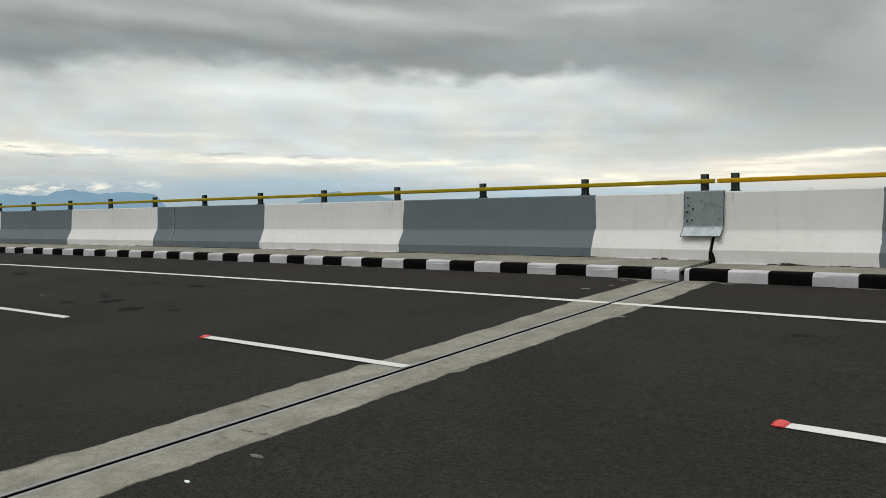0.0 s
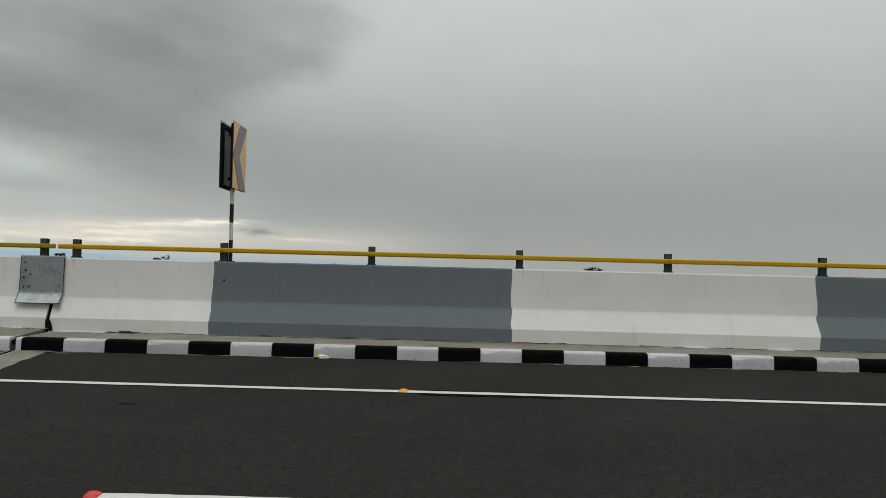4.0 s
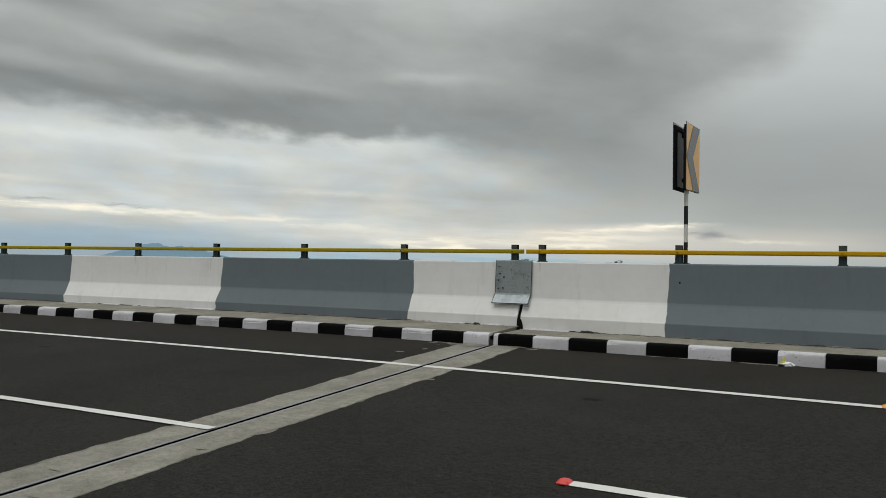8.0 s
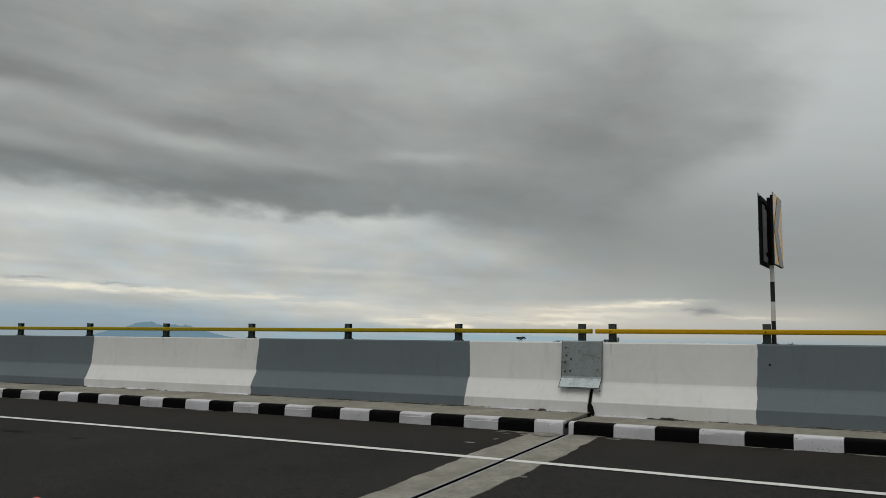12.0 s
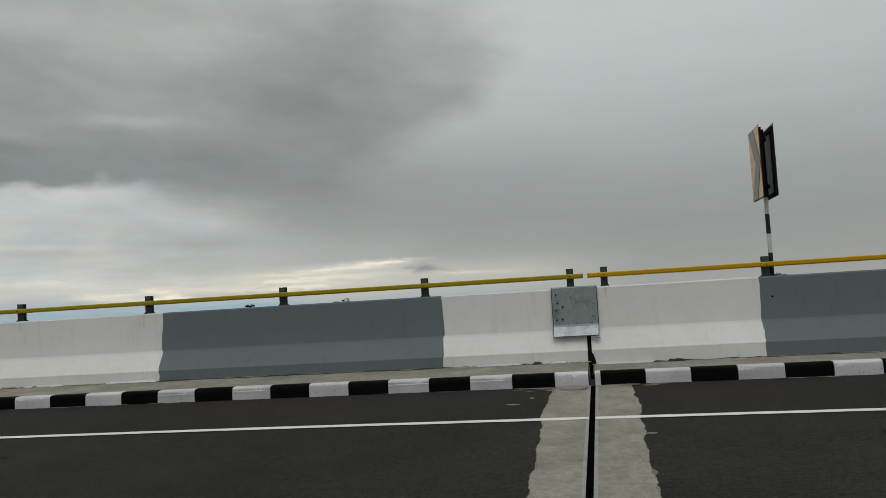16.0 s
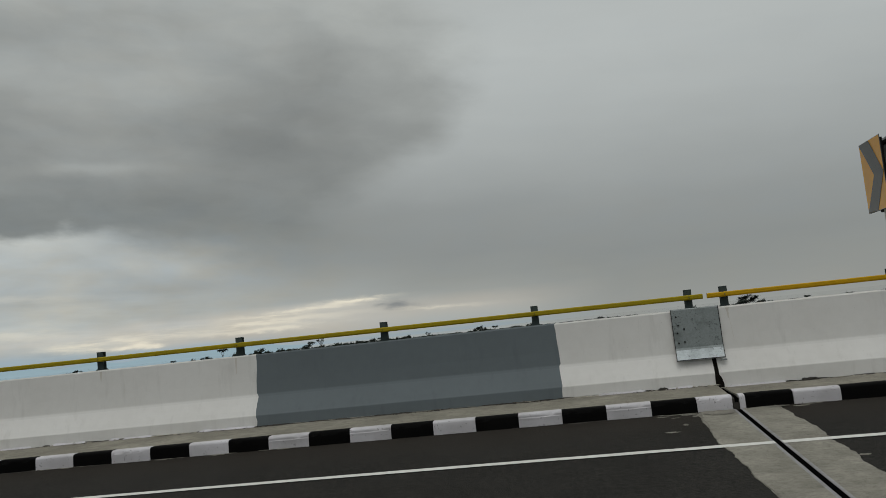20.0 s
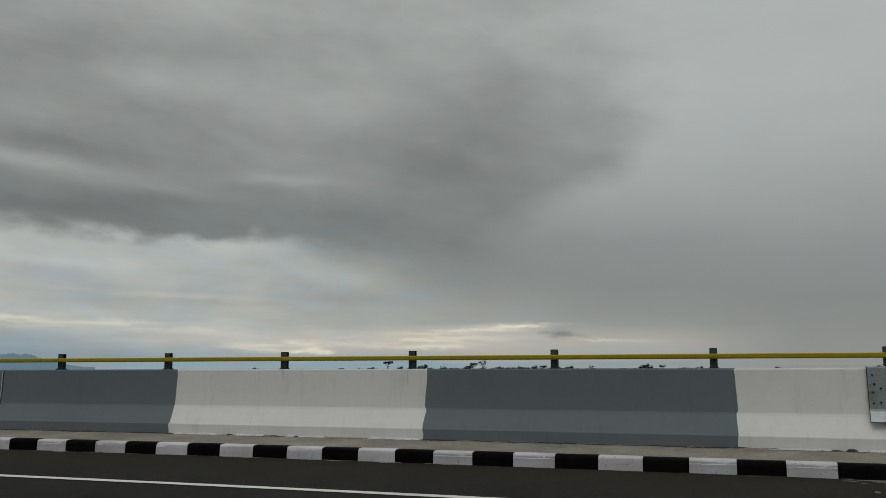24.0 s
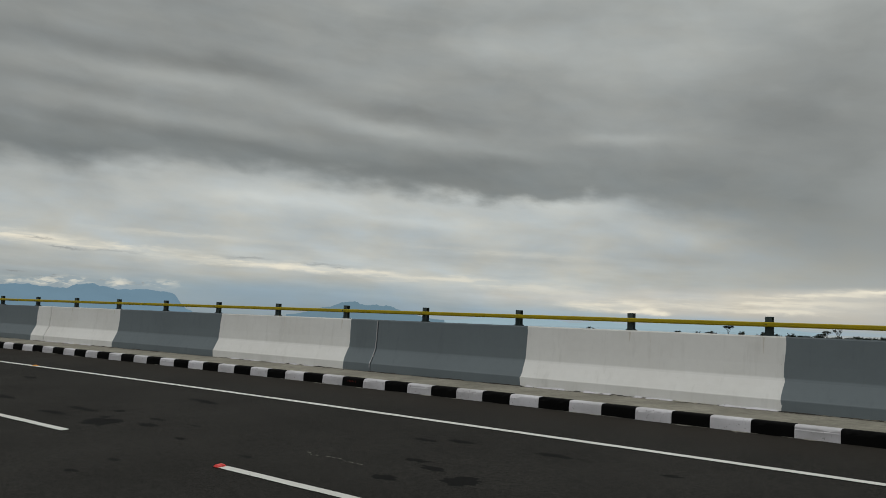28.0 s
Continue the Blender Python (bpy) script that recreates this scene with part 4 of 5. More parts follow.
for k, (s, o, rs, ro) in enumerate(STAINS):
    tagged(part("oil_stain", blot(s, o, rs * 0.9, ro * 0.9, k * 3.7, 0.0015, 0.5), M["oil"]), "dark oil stain soaked into the asphalt", "stain", "oil stains", "structure")


# pale scrape left on the lane by something dragged
SCRAPE = (-9.15, -4.165, -8.25, -4.172)
scrape = thing("scrape_mark", Matrix(), "pale broken scrape dragged across the asphalt", "scrape", kind="structure")
rng = random.Random(44)
for k in range(9):
    t = (k + rng.uniform(0.1, 0.7)) / 9
    bm = bmesh.new()
    stripe(bm, SCRAPE[0] + t * (SCRAPE[2] - SCRAPE[0]), SCRAPE[0] + (t + rng.uniform(0.04, 0.09)) * (SCRAPE[2] - SCRAPE[0]), SCRAPE[1] + t * (SCRAPE[3] - SCRAPE[1]) + rng.uniform(-0.03, 0.03), 0.016, 0.003, True, 0.005, k)
    part("scratch", bm, M["splash"], scrape)


# ---- kerb stones, painted in turn black and white ----
def kerb_mesh(name, length, mat, seed, lip=False):
    """A cast kerb stone with a worn rounded arris; some keep a ridge of mortar under the arris."""
    rng = random.Random(seed)
    bm = bmesh.new()
    rings = []
    n = 8
    for i in range(n + 1):
        x = -length / 2 + length * i / n
        sway = 0.0015 * math.sin(seed + 5 * x / length)
        chip = rng.uniform(0.004, 0.012) if rng.random() < 0.3 else 0.0
        j = lambda a: rng.uniform(-a, a)
        low = [(x, sway, -0.03), (x, 0.003 + sway, 0.072)]
        ridge_ = [(x, 0.0025 + sway, 0.100 + j(0.003)), (x, 0.009 + sway, 0.104 + j(0.003))] if lip else [(x, 0.005 + sway, 0.100), (x, 0.006 + sway, 0.106)]
        high_ = [(x, 0.009 + sway + chip * 0.6, 0.128 - chip), (x, 0.015 + sway + chip, 0.140 - chip * 0.7), (x, 0.026 + sway + chip, 0.149 - chip * 0.3), (x, 0.05, 0.155), (x, 0.135, 0.157), (x, 0.135, -0.03)]
        rings.append(low + ridge_ + high_)
    loft(bm, rings)
    return mesh_of(bm, name, mat)


kerb = thing("kerb", Matrix(), "raised concrete kerb painted in black and white blocks", "kerb", kind="structure")
WHITES = [kerb_mesh("kerb_stone", 0.497, M["kerb_white"], 50 + i, i == 2) for i in range(6)]
BLACKS = [kerb_mesh("kerb_stone", 0.502, M["kerb_black"], 60 + i) for i in range(4)]
rng = random.Random(70)
for n in range(-118, 90):
    if n >= 0:
        s, black = 0.004 + 0.505 * n + 0.2525, n % 2 == 0
    elif n < -1:
        s, black = 0.5 * n + 0.25 - 0.021, n % 2 == 0
    else:
        continue
    if black and not (S0 < s < S1):
        continue
    ob = part("kerb_stone", rng.choice(BLACKS if black else WHITES), None, kerb)
    ob.matrix_basis = seat(s, rng.uniform(-0.003, 0.003), rng.uniform(-0.003, 0.002), rng.choice((0, 0)))
for s, length in ((-0.33, 0.385), (-0.029, 0.062)):
    part("kerb_stone", kerb_mesh("kerb_stone", length, M["kerb_white"], 81), None, kerb, "short white end stone at the joint").matrix_basis = seat(s, 0, 0)

# ---- parapet: cast concrete barrier in white and grey lengths ----
FACE = [(0.946, 0.05), (0.946, 0.18), (0.946, 0.27), (0.9465, 0.334), (0.949, 0.344), (0.955, 0.354), (0.985, 0.412), (1.026, 0.488), (1.072, 0.575), (1.081, 0.597), (1.0845, 0.608), (1.0865, 0.622), (1.101, 0.78), (1.110, 0.92), (1.118, 1.05), (1.123, 1.122), (1.138, 1.139)]
BACK_ = [(1.315, 1.139), (1.33, 1.122), (1.355, 0.3), (1.355, -0.12), (1.0, -0.12)]
CUTS = [-0.115, -13.29, -25.3, -37.4, -49.5, 12.6, 24.8, 36.9]


def edge_jitter(key):
    rng = random.Random(int(key * 100) + 977)
    return [rng.uniform(-0.007, 0.007) + 0.008 * math.sin(k * 0.9 + key) for k in range(len(FACE))] + [0.0] * len(BACK_)


barrier = thing("parapet", Matrix(), "cast concrete safety barrier painted in white and grey lengths", "safety barrier", kind="structure")
bounds = [-58.0 + 4.0 * k + (0.035 if k > 16 else 0.0) for k in range(27)]
for k, (a, b) in enumerate(zip(bounds, bounds[1:])):
    colour = "grey" if k % 2 else "white"
    inside = sorted(c for c in CUTS if a + 0.05 < c < b - 0.05)
    marks = [a] + inside + [b]
    for i, (p, q) in enumerate(zip(marks, marks[1:])):
        wide = 0.026 if abs(p + 0.115) < 0.01 or abs(q + 0.115) < 0.01 else 0.011
        p2, q2 = (p + wide if p in CUTS else p), (q - wide if q in CUTS else q)
        ja = edge_jitter(p) if p not in CUTS else [0.0] * 40
        jb = edge_jitter(q) if q not in CUTS else [0.0] * 40

        def wob(i, k, n, ja=ja, jb=jb):
            return ja[k] if i == 0 else jb[k] if i == n - 1 else 0.0

        part("barrier_length", swept(FACE + BACK_, p2, q2, 1.0, wob), M[colour], barrier, "dull blue-grey painted length" if colour == "grey" else "off-white painted length")

# broken arris and dark void at the joint, their darkness drawn by solid pieces
bm = bmesh.new()
loft(bm, [[on(-0.115 + c, o + 0.03, z) for c, o in ((-0.03, f), (0.03, f), (0.03, 1.27), (-0.03, 1.27))] for f, z in FACE[1:16]])
part("joint_filler", bm, M["void"], barrier, "dark filler deep in the open joint")
bm = bmesh.new()
loft(bm, [[on(c, o, z) for c, o in ((lo, f), (hi, f), (hi, 1.05), (lo, 1.05))] for z, lo, hi, f in ((0.150, -0.146, -0.050, 0.939), (0.200, -0.146, -0.046, 0.939), (0.240, -0.144, -0.058, 0.940), (0.285, -0.143, -0.070, 0.942), (0.320, -0.142, -0.094, 0.944))])
part("corner_void", bm, M["void"], barrier, "dark piece standing in for the void of a broken corner")

# white strip that paints in the highlight on one side of the movement joint
bm = bmesh.new()
loft(bm, [[on(-13.318 + 0.005 * math.sin(z * 17) + c, f + d, z) for c, d in ((0.0, -0.003), (0.013, -0.003), (0.013, 0.02), (0.0, 0.02))] for f, z in FACE[2:16]])
part("joint_highlight", bm, M["kerb_white"], barrier, "white line painted for the highlight beside the movement joint")

bm = bmesh.new()
tube(bm, [(0, 0.02, 0), (0, -0.003, 0)], [0.014, 0.013], 10)
part("drill_hole", bm, M["rubber"], barrier, "dark drill hole in the painted face", where=seat(2.15, 1.107, 0.885))

# hairline shrinkage marks down the upper face
for s, lean in ((-7.88, 0.0), (0.118, 0.045), (-15.9, 0.0)):
    bm = bmesh.new()
    rng = random.Random(int(s * 10))
    pts = [(1.1225 - (1.116 - z) * 0.066, z) for z in (1.10, 0.98, 0.86, 0.74, 0.65)]
    x = s
    rings = []
    for o, z in pts:
        x += rng.uniform(-0.005, 0.005) + lean / 4
        rings.append([on(x - 0.0016, o - 0.0012, z), on(x + 0.0016, o - 0.0012, z), on(x + 0.0016, o + 0.004, z), on(x - 0.0016, o + 0.004, z)])
    loft(bm, rings)
    part("shrinkage_crack", bm, M["drip"], barrier, "faint brown crack in the paint")

# brown water stains that run down from the post feet over the white lengths
rng = random.Random(29)
for k in range(-12, 4):
    for s in (-0.243 + 1.999 * k if k < 0 else 0.118 + 1.995 * k,):
        if int((s + 58) // 4) % 2 or rng.random() < 0.25:
            continue
        x, long = s + rng.uniform(-0.05, 0.05), rng.uniform(0.05, 0.22)
        rings = []
        for i in range(6):
            z = 1.118 - long * i / 5
            w = 0.017 * (1 - 0.75 * i / 5) * rng.uniform(0.7, 1.3)
            o = 1.1225 - (1.122 - z) * 0.066
            rings.append([on(x - w, o - 0.0012, z), on(x + w, o - 0.0012, z), on(x + w, o + 0.004, z), on(x - w, o + 0.004, z)])
        bm = bmesh.new()
        loft(bm, rings)
        part("water_stain", bm, M["drip"], barrier, "brown water stain run down from a post foot")

# crumbs of mortar and grit along the foot of the parapet and the kerb
verts, faces = [], []
rng = random.Random(9)


def crumb(p, r, flat=0.5):
    k = len(verts)
    for dx_, dy_, dz_ in ((1, 0, 0), (-1, 0, 0), (0, 1, 0), (0, -1, 0), (0, 0, 1), (0, 0, -0.3)):
        verts.append(p + Vector((dx_ * r * rng.uniform(0.6, 1.5), dy_ * r * rng.uniform(0.6, 1.3), dz_ * r * flat * rng.uniform(0.6, 1.3))))
    for a, b, c in ((0, 2, 4), (2, 1, 4), (1, 3, 4), (3, 0, 4), (2, 0, 5), (1, 2, 5), (3, 1, 5), (0, 3, 5)):
        faces.append((k + a, k + b, k + c))


for i in range(2600):
    s = rng.uniform(-30, 20)
    if noise.noise((s * 0.9, 2, 0)) < 0.0 or int((s + 58) // 4) % 2:
        continue
    crumb(on(s, 0.93 - abs(rng.gauss(0, 0.012)), foot_z(s)), rng.uniform(0.006, 0.022), 0.7)
me = bpy.data.meshes.new("mortar_crumbs")
me.from_pydata(verts, [], faces)
me.materials.append(M["mortar"])
tagged(part("mortar_crumbs", me, None), "pale mortar crumbs along the foot of the parapet", "crumbs", kind="stuff")
verts, faces = [], []
for i in range(2200):
    s = rng.uniform(-30, 20)
    if noise.noise((s * 0.7, 8, 0)) < 0.0:
        continue
    crumb(on(s, 0.925 - abs(rng.gauss(0, 0.02)), foot_z(s) - 0.002), rng.uniform(0.006, 0.018), 0.5)
for i in range(1500):
    s = rng.uniform(-30, 20)
    o = -abs(rng.gauss(0, 0.03)) - 0.004
    crumb(on(s, o, deck_z(o)), rng.uniform(0.003, 0.009), 0.6)
for i in range(500):
    s, o = rng.uniform(-25, 18), rng.uniform(-9, -0.1)
    crumb(on(s, o, deck_z(o)), rng.uniform(0.003, 0.008), 0.6)
me = bpy.data.meshes.new("grit")
me.from_pydata(verts, [], faces)
me.materials.append(M["dirt"])
tagged(part("grit", me, None), "dark grit and soil lying along the kerb and parapet", "grit", kind="stuff")


def foot_patches(name, lo, hi, mat, label, seed, keep, width, lift):
    """Ragged flat patches along the foot of the parapet."""
    bm = bmesh.new()
    x = lo
    rng = random.Random(seed)
    while x < hi:
        length = rng.uniform(0.15, 1.1)
        if rng.random() < keep and not (x < -0.05 and x + length > -0.2):
            ss = steps(x, x + length, 0.035)
            wall = [bm.verts.new(on(s, 0.946, foot_z(s) + lift)) for s in ss]
            edge = [bm.verts.new(on(s, 0.938 - width * max(0.02, (0.5 + 0.9 * noise.noise((s * 3.1, seed, 0)) + rng.uniform(-0.25, 0.25)) * math.sin(math.pi * i / (len(ss) - 1))), foot_z(s) + lift - 0.001)) for i, s in enumerate(ss)]
            for i in range(len(ss) - 1):
                bm.faces.new((wall[i], wall[i + 1], edge[i + 1], edge[i]))
        x += length + rng.uniform(0.05, 0.5)
    tagged(part(name, bm, mat), label, "dirt", kind="stuff")


def foot_seam(name, mat, label, seed, keep, low, high, proud, past=0.0, white_only=False):
    """A ragged upright skin at the foot of the parapet, thick enough to be seen from across the road."""
    bm = bmesh.new()
    rng = random.Random(seed)
    x = -30.0
    while x < 20:
        length = rng.uniform(0.08, 0.9)
        pale = all(int((q + 58) // 4) % 2 == 0 for q in (x, x + length))
        if rng.random() < keep and (pale or not white_only) and not (x < -0.03 and x + length > -0.2):
            ss = steps(x, x + length, 0.025)
            feet, tops, fronts = [], [], []
            for i, s in enumerate(ss):
                h = low + (high - low) * max(0.0, 0.45 + 0.9 * noise.noise((s * 5.3, seed, 1)) + 0.4 * noise.noise((s * 19, seed, 3))) * min(1.0, 4 * math.sin(math.pi * (i + 0.2) / (len(ss) - 0.6)))
                z = foot_z(s)
                feet.append(bm.verts.new(on(s, 0.946 - proud - past - h * 0.5, z + 0.001)))
                fronts.append(bm.verts.new(on(s, 0.946 - proud, z + h * 0.6 + 0.001)))
                tops.append(bm.verts.new(on(s, 0.9475, z + h + 0.001)))
            for row, nxt in ((feet, fronts), (fronts, tops)):
                for i in range(len(ss) - 1):
                    bm.faces.new((row[i], row[i + 1], nxt[i + 1], nxt[i]))
        x += length + rng.uniform(0.02, 0.35)
    tagged(part(name, bm, mat), label, "dirt", kind="stuff")


foot_seam("seam_dirt", M["dirt"], "dark crumbling seam between parapet and footway", 3, 0.7, 0.005, 0.020, 0.006)
foot_seam("seam_paint", M["kerb_white"], "white paint slopped over the foot of the parapet", 8, 0.85, 0.008, 0.036, 0.011, 0.03, True)
foot_patches("foot_dirt", -30, 20, M["dirt"], "dark dirt gathered at the foot of the parapet", 4, 0.85, 0.055, 0.004)
foot_patches("foot_mortar", -30, 20, M["mortar"], "pale mortar and paint spilt at the foot of the parapet", 6, 0.65, 0.045, 0.008)


def kerb_patches(name, mat, label, seed, keep, width, lift):
    """Ragged flat patches on the asphalt along the kerb."""
    bm = bmesh.new()
    rng = random.Random(seed)
    x = -30.0
    while x < 20:
        length = rng.uniform(0.1, 0.9)
        if rng.random() < keep and not (x < 0.45 and x + length > -0.6):
            ss = steps(x, x + length, 0.03)
            wall = [bm.verts.new(on(s, 0.004, deck_z(0.004) + lift)) for s in ss]
            edge = []
            for i, s in enumerate(ss):
                o = -0.004 - width * max(0.05, (0.5 + 1.1 * noise.noise((s * 4.1, seed, 0)) + rng.uniform(-0.3, 0.3)) * math.sin(math.pi * i / (len(ss) - 1)))
                edge.append(bm.verts.new(on(s, o, deck_z(o) + lift)))
            for i in range(len(ss) - 1):
                bm.faces.new((wall[i], wall[i + 1], edge[i + 1], edge[i]))
        x += length + rng.uniform(0.05, 0.8)
    tagged(part(name, bm, mat), label, "dirt", kind="stuff")


kerb_patches("kerb_paint_spill", M["splash"], "pale paint and mortar spilt along the foot of the kerb", 14, 0.7, 0.09, 0.004)
kerb_patches("kerb_dirt", M["dirt"], "dark dirt gathered along the foot of the kerb", 19, 0.7, 0.06, 0.0025)


def lump(name, s, o, z, size, mat, label, category, seed):
    """A small irregular heap with bumps."""
    bm = bmesh.new()
    bmesh.ops.create_icosphere(bm, subdivisions=3, radius=1.0)
    for q in bm.verts:
        q.co *= 1 + 0.35 * noise.fractal(q.co * 1.8 + Vector((seed, 0, 0)), 0.7, 2.0, 4)
        q.co = Vector((q.co.x * size[0], q.co.y * size[1], max(-0.1 * size[2], q.co.z * size[2])))
    return tagged(part(name, bm, mat, where=seat(s, o, z)), label, category)


lump("dirt_heap", 0.93, 0.90, 0.158, (0.11, 0.03, 0.035), M["dirt"], "small heap of dark dirt at the foot of the parapet", "dirt", 2)
lump("dirt_heap", -0.78, 0.905, 0.194, (0.06, 0.02, 0.03), M["dirt"], "crumbled dirt at the foot of the parapet", "dirt", 5)
for k, (s, o, rs, ro) in enumerate(((-0.72, -0.06, 0.20, 0.025), (-0.62, -0.12, 0.10, 0.03), (-0.92, -0.13, 0.08, 0.02), (-0.56, -0.22, 0.06, 0.035), (-0.80, -0.24, 0.05, 0.015), (-0.74, -0.66, 0.03, 0.06), (-0.93, -1.0, 0.07, 0.03), (0.56, -0.12, 0.09, 0.03), (0.68, -0.05, 0.12, 0.015), (0.42, -2.5, 0.05, 0.03), (0.62, -7.2, 0.06, 0.02))):
    tagged(part("mortar_splash", blot(s, o, rs, ro, 90 + k * 2.3), M["splash"]), "pale mortar splash dried on the asphalt beside the joint", "splash", "mortar splashes", "structure")
for k, (s, o, rs, ro) in enumerate(((0.27, -5.63, 0.05, 0.03), (0.296, -6.91, 0.03, 0.02), (0.14, -6.93, 0.05, 0.015), (0.12, -7.1, 0.03, 0.02), (-0.25, -6.5, 0.06, 0.01), (0.2, -4.6, 0.04, 0.01))):
    tagged(part("chipped_spot", blot(s, o, rs, ro, 140 + k * 1.9, 0.0105), M["footway"]), "dark chipped spot in the joint concrete", "chip", "chips in the joint concrete", "structure")
for k, (s, o, rs, ro, lift) in enumerate(((-0.29, -0.17, 0.15, 0.15, 0.0115), (0.30, -0.07, 0.12, 0.05, 0.0115))):
    tagged(part("damp_patch", blot(s, o, rs, ro, 170 + k * 2.1, lift, 0.45), M["splash"]), "darker damp patch in the joint concrete by the kerb", "stain", "damp patches", "structure")
lump("stone_chip", 0.62, -7.67, deck_z(-7.67), (0.022, 0.012, 0.008), M["wrapper"], "small white chip lying on the asphalt", "chip", 11)

# ---- galvanised cover plate over the parapet joint ----
plate = thing("cover_plate", seat(-0.27, 1.1, 0.5), "galvanised steel plate bolted over the parapet joint", "cover plate")
PLATE = [(1.20, 1.156), (1.118, 1.156), (1.104, 1.142), (1.075, 0.670), (1.058, 0.645), (0.974, 0.525), (0.977, 0.520)]
rings = []
for s in steps(-0.555, 0.02, 0.06):
    bend = 0.004 * math.sin(s * 9)
    fold = [(o - 0.010 - bend, z) for o, z in PLATE]
    inner = [(o - 0.004 - bend, z - 0.004) for o, z in reversed(PLATE)]
    rings.append([on(s - (0.008 if z < 0.6 else 0.0), o, z) for o, z in fold + inner])
n_ = len(PLATE)
# the flap's paler steel holds both scrapes and its brighter, sky-facing light
for name, keep, mat, label in (("plate", range(0, 5), "galv", ""), ("flap", range(4, 7), "galv_lit", "scraped foot of the plate, coloured paler for its sky-facing tilt")):
    bm = bmesh.new()
    pick = list(keep) + [2 * n_ - 1 - k for k in reversed(keep)]
    loft(bm, [[ring[k] for k in pick] for ring in rings])
    bm.transform(plate.matrix_basis.inverted())
    part(name, bm, M[mat], plate, label)
# black beads along the plate's rim stand in for the shadow in its gap
for end in (0, -1):
    bm = bmesh.new()
    for k in range(1, n_ - 1):
        p, q = rings[end][k], rings[end][k + 1]
        tube(bm, [p, q], [0.0045, 0.0045], 5)
    bm.transform(plate.matrix_basis.inverted())
    part("gap_shadow_bead", bm, M["pole_black"], plate, "black bead standing in for the gap shadow round the plate")
for k in (5,):
    bm = bmesh.new()
    tube(bm, [ring[k] for ring in rings], [0.005] * len(rings), 5)
    bm.transform(plate.matrix_basis.inverted())
    part("gap_shadow_bead", bm, M["pole_black"], plate, "black bead standing in for the gap shadow round the plate")
for s, z in ((-0.50, 1.06), (-0.485, 0.955), (-0.505, 0.86), (-0.42, 0.905), (-0.505, 0.735), (-0.43, 0.745)):
    bm = bmesh.new()
    tube(bm, [(0, 0, 0), (0, -0.012, 0)], [0.013, 0.011], 6)
    o = 1.104 - (1.128 - z) * 0.072 - 0.012
    part("bolt", bm, M["pole_black"], plate, "dark bolt head", where=plate.matrix_basis.inverted() @ seat(s, o, z))
bm = bmesh.new()
block(bm, (-0.035, -0.02, -0.014), (0.035, 0.012, 0.0), 0.003)
part("bent_lug", bm, M["galv"], plate, "bent lug under the plate", where=plate.matrix_basis.inverted() @ seat(-0.005, 0.975, 0.50))


# ---- yellow guard rail on short posts ----
def post_mesh():
    bm = bmesh.new()
    block(bm, (-0.045, -0.040, 0.006), (0.045, -0.032, 0.25))
    block(bm, (-0.045, 0.032, 0.006), (0.045, 0.040, 0.25))
    block(bm, (-0.004, -0.032, 0.006), (0.004, 0.032, 0.25))
    block(bm, (-0.046, -0.041, 0.242), (0.046, 0.041, 0.249), 0.002)
    return mesh_of(bm, "post", M["post"])


def base_mesh():
    bm = bmesh.new()
    block(bm, (-0.06, -0.065, 0.0), (0.06, 0.065, 0.007), 0.002)
    for x in (-0.045, 0.045):
        for y in (-0.05, 0.05):
            tube(bm, [(x, y, 0.006), (x, y, 0.018)], [0.008, 0.007], 6)
    return mesh_of(bm, "base_plate", M["post"])


POST, BASE = post_mesh(), base_mesh()
RAIL = [(-0.016, -0.031), (-0.028, -0.020), (-0.030, -0.014), (-0.030, 0.020), (-0.026, 0.028), (-0.020, 0.031), (0.020, 0.031), (0.030, 0.020), (0.030, -0.020), (0.020, -0.031)]
RAIL_Z, RAIL_O, POST_O = 1.287, 1.140, 1.217


def guard_rail(a, b, posts, mat, label):
    root = thing("guard_rail", seat(posts[0], POST_O, 1.139), label, "guard rail", "guard rails on the parapet")
    inv = root.matrix_basis.inverted()
    cuts = [a] + [s for k, s in enumerate(posts) if k % 3 == 1 and a + 1 < s < b - 1] + [b]
    for p, q in zip(cuts, cuts[1:]):
        bm = swept([(RAIL_O + o, RAIL_Z + z) for o, z in RAIL], p + 0.002, q - 0.002, 1.0)
        bm.transform(inv)
        part("rail", bm, mat, root)
    for s in posts:
        up = part("post", POST, None, root, where=inv @ seat(s, POST_O, 1.139))
        part("base_plate", BASE, None, up)
        bm = bmesh.new()
        tube(bm, [(0, -0.028, RAIL_Z - 1.139), (0, -0.125, RAIL_Z - 1.139)], [0.007, 0.007], 6)
        part("rail_bolt", bm, M["post"], up)


guard_rail(-59.5, -0.135, [-0.307] + [-0.243 - 1.999 * k for k in range(1, 30)], M["olive"], "long olive-yellow steel rail on short grey posts")
guard_rail(-0.085, 45.5, [0.128] + [0.118 + 1.995 * k + (0.06 if k > 4 else 0.0) for k in range(1, 23)], M["yellow"], "long yellow steel rail on short grey posts")

# ---- two chevron boards back to back on a striped pole ----
sign = thing("chevron_sign", seat(2.192, 1.24, 1.139), "two yellow chevron boards back to back on a striped pole", "road sign")
bm = bmesh.new()
block(bm, (-0.05, -0.05, 0.0), (0.05, 0.05, 0.008), 0.002)
part("base_plate", bm, M["pole_black"], sign, "black steel plate at the foot of the pole")
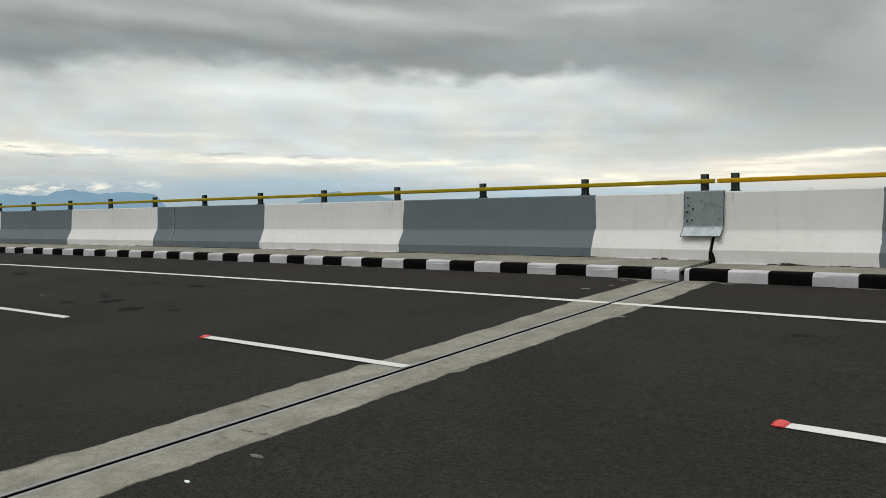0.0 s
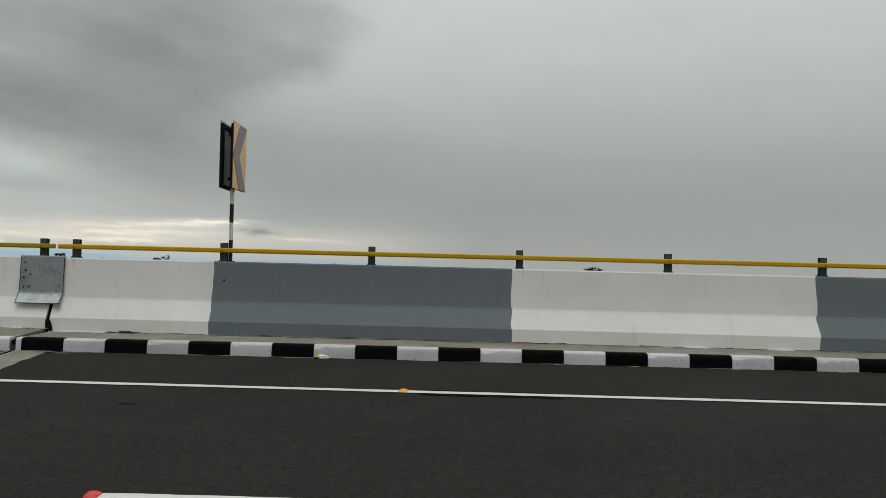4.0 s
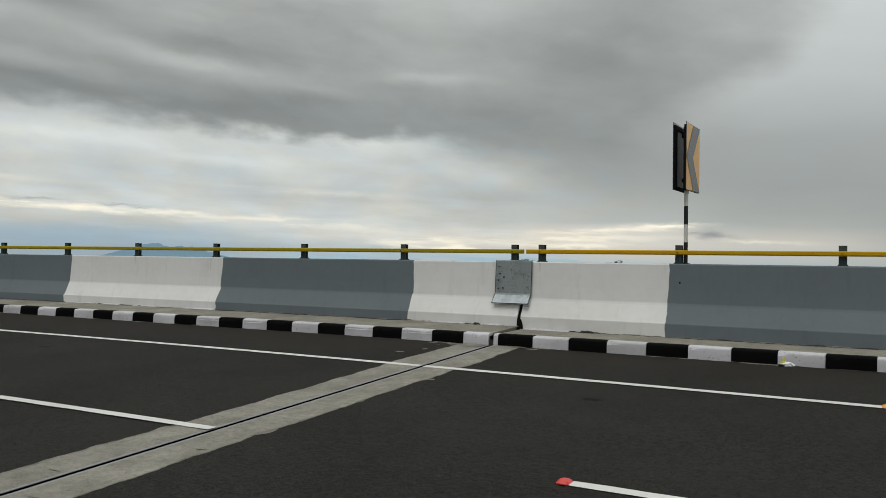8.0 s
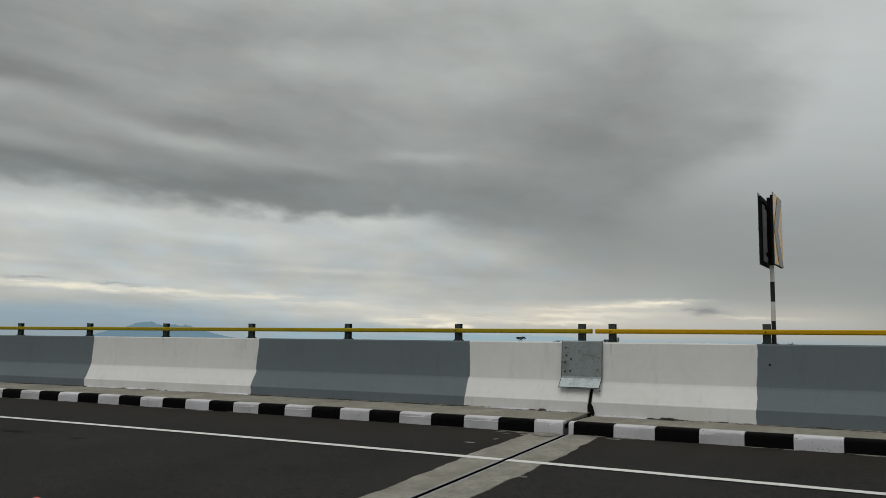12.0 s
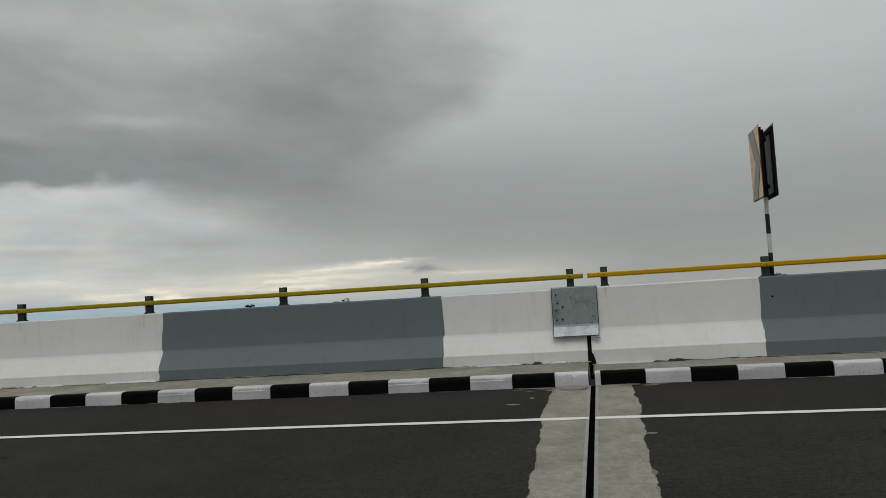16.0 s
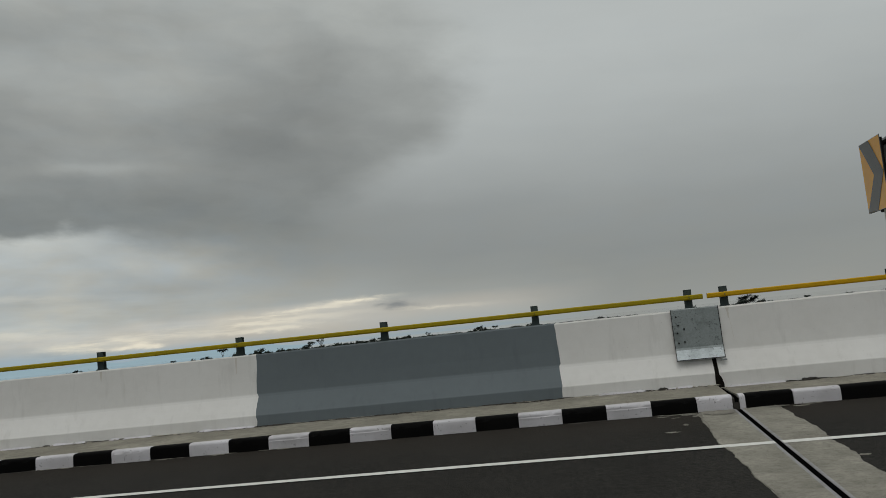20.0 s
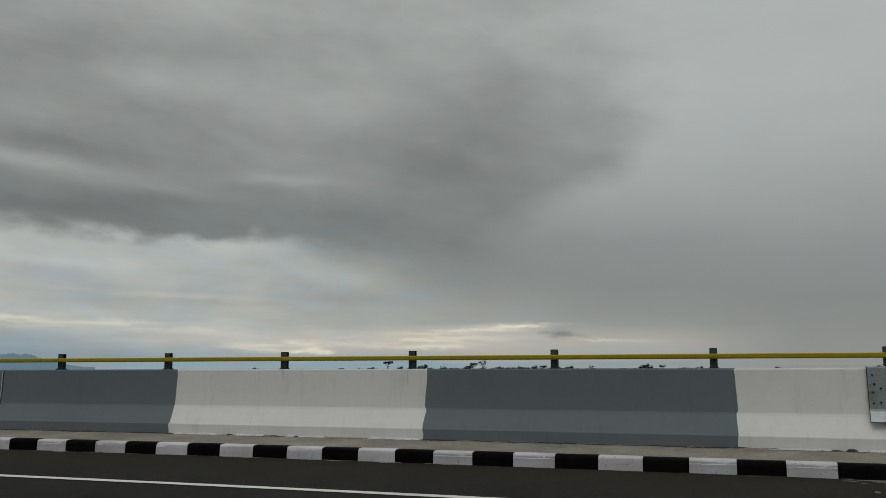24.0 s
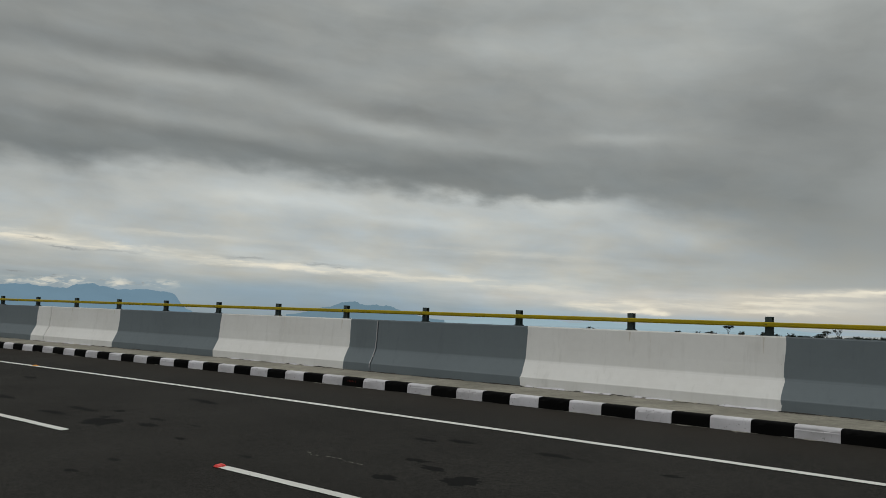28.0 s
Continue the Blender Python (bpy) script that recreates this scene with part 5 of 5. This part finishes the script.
for z0, z1, mat in ((0.006, 0.29, "pole_black"), (0.29, 0.53, "pole_white"), (0.53, 0.78, "pole_black"), (0.78, 1.02, "pole_white"), (1.02, 1.84, "pole_black")):
    bm = bmesh.new()
    tube(bm, [(0, 0, z0), (0, 0, z1)], [0.0275, 0.0275], 16)
    part("pole_band", bm, M[mat], sign, "white band of the pole" if mat == "pole_white" else "black band of the pole")


def board(side):
    """A sheet board in the plane across the road with turned-in rim, its face away from the pole."""
    x = 0.085 * side
    y0, y1, z0, z1 = -0.365, 0.365, 0.975, 1.865
    bm = bmesh.new()
    block(bm, (x - 0.002, y0, z0), (x + 0.002, y1, z1))
    body = part("board", bm, M["sign_back"], sign, "dull aluminium sheet of the chevron board")
    d0, d1 = sorted((x - 0.002 * side, x - 0.030 * side))
    for lo, hi in (((y0, z0), (y1, z0 + 0.05)), ((y0, z1 - 0.085), (y1, z1 - 0.035)), ((y0, z0 + 0.05), (y0 + 0.11, z1 - 0.085)), ((y1 - 0.11, z0 + 0.05), (y1, z1 - 0.085))):
        bm = bmesh.new()
        block(bm, (d0, lo[0], lo[1]), (d1, hi[0], hi[1]), 0.003)
        part("frame_bar", bm, M["sign_black"], body, "black channel bar framing the back of the board")
    bm = bmesh.new()
    block(bm, (min(x - 0.003 * side, x - 0.007 * side), y0 + 0.112, z0 + 0.052), (max(x - 0.003 * side, x - 0.007 * side), y1 - 0.112, z1 - 0.087), 0.001)
    part("back_sheet", bm, M["sign_back"], body, "dull grey aluminium sheet inside the frame")
    bm = bmesh.new()
    block(bm, (x - 0.003, y0 - 0.003, z0 - 0.003), (x + 0.003, y0 - 0.0005, z1 + 0.003), 0.0)
    part("edge_strip", bm, M["sign_rim"], body, "worn grey metal edge of the board")
    bm = bmesh.new()
    f = x + 0.004 * side
    bm.faces.new([bm.verts.new((f, y, z)) for y, z in ((y0 + 0.004, z0 + 0.004), (y1 - 0.004, z0 + 0.004), (y1 - 0.004, z1 - 0.004), (y0 + 0.004, z1 - 0.004))])
    part("yellow_sheet", bm, M["sign_yellow"], body, "orange-yellow reflective face")
    zm, w, f = (z0 + z1) / 2, y1 - y0, x + 0.008 * side
    bm = bmesh.new()
    arm = [(y0 + 0.006, zm), (y0 + 0.50 * w, z1 - 0.006), (y1 - 0.006, z1 - 0.006), (y0 + 0.46 * w, zm), (y1 - 0.006, z0 + 0.006), (y0 + 0.50 * w, z0 + 0.006)]
    vs = [bm.verts.new((f, y, z)) for y, z in arm]
    bm.faces.new((vs[0], vs[1], vs[2], vs[3]))
    bm.faces.new((vs[0], vs[3], vs[4], vs[5]))
    part("chevron", bm, M["sign_grey"], body, "dark grey chevron pointing to the road")


board(1)
board(-1)
# black spine on the pole that carries both boards, with two brackets
bm = bmesh.new()
block(bm, (-0.034, -0.034, 0.99), (0.034, 0.034, 1.852), 0.006)
part("spine", bm, M["sign_black"], sign, "black box section between the boards")
for z in (1.10, 1.70):
    bm = bmesh.new()
    block(bm, (-0.054, -0.04, z), (0.054, 0.04, z + 0.05), 0.003)
    part("bracket", bm, M["sign_black"], sign)

# ---- road studs ----
def stud(s, o, mat, label, group):
    root = thing("road_stud", seat(s, o, deck_z(o) + 0.003, 0, True), label, "road stud", group)
    bm = bmesh.new()
    lower, upper = (0.044, 0.050, 0.0), (0.021, 0.036, 0.024)
    ring = lambda a, b, z: [(-a, -b * 0.75, z), (-a * 0.75, -b, z), (a * 0.75, -b, z), (a, -b * 0.75, z), (a, b * 0.75, z), (a * 0.75, b, z), (-a * 0.75, b, z), (-a, b * 0.75, z)]
    loft(bm, [ring(lower[0], lower[1], 0.0), ring(lower[0], lower[1], 0.007), ring(upper[0], upper[1], 0.021), ring(upper[0] * 0.8, upper[1] * 0.8, 0.024)])
    part("body", bm, M[mat], root)
    bm = bmesh.new()
    rng = random.Random(int(s * 31 + 500))
    bm.faces.new([bm.verts.new((math.cos(a) * 0.062 * rng.uniform(0.8, 1.2), math.sin(a) * 0.065 * rng.uniform(0.8, 1.2), 0.0005)) for a in (2 * math.pi * k / 14 for k in range(14))])
    part("adhesive_pad", bm, M["tar"], root, "black adhesive squeezed out round the stud")
    for side in (-1, 1):
        bm = bmesh.new()
        block(bm, (-0.002, -0.032, -0.006), (0.002, 0.032, 0.006), 0.0, pose(side * 0.0345, 0, 0.0155, 0, -side * 62, 0))
        part("reflector", bm, M[mat], root)


for k in range(-6, 5):
    stud(3.02 + 6.12 * k, -5.145, "red", "red plastic road stud at the start of a lane dash", "red road studs")
for s in (4.736, -20.3):
    stud(s, -1.855 if s > 0 else -1.775, "orange", "orange plastic road stud on the edge line", "orange road studs")

# ---- litter against the kerb ----
litter = thing("crumpled_wrapper", seat(3.63, -0.055, deck_z(-0.055)) @ Matrix.Scale(0.8, 4), "crumpled white and yellow plastic wrapper against the kerb", "litter")
rng = random.Random(3)
for name, size, where, mat, label in (("wrapper_body", (0.085, 0.035, 0.035), (0.03, 0, 0.025), "wrapper", ""), ("printed_fold", (0.035, 0.012, 0.022), (-0.02, 0.005, 0.05), "wrapper_yellow", "yellow printed fold"), ("shadowed_fold", (0.045, 0.03, 0.018), (-0.045, -0.02, 0.015), "pole_black", "blackish fold"), ("loose_corner", (0.018, 0.010, 0.03), (-0.02, 0.025, 0.085), "wrapper_yellow", "thin raised corner")):
    bm = bmesh.new()
    bmesh.ops.create_icosphere(bm, subdivisions=3, radius=1.0)
    for q in bm.verts:
        q.co *= 1 + 0.5 * noise.fractal(q.co * 2.2 + Vector((rng.uniform(0, 9), 0, 0)) * 0 + Vector((len(name), 0, 0)), 0.8, 2.2, 4)
        q.co = Vector((q.co.x * size[0] + where[0], q.co.y * size[1] + where[1], max(0.001, q.co.z * size[2] + where[2])))
    part(name, bm, M[mat], litter, label)

# faint red scrawl on one black kerb stone, too small to read
scrawl = thing("painted_scrawl", seat(-12.79, -0.004, 0.09), "faint red painted scrawl on a black kerb stone", "scrawl")
rng = random.Random(17)
for k in range(6):
    bm = bmesh.new()
    x, tall = -0.09 + 0.036 * k, rng.uniform(0.018, 0.034)
    block(bm, (x, -0.0030, -tall / 2), (x + rng.uniform(0.004, 0.007), -0.0005, tall / 2))
    part("stroke", bm, M["faded_red"], scrawl)
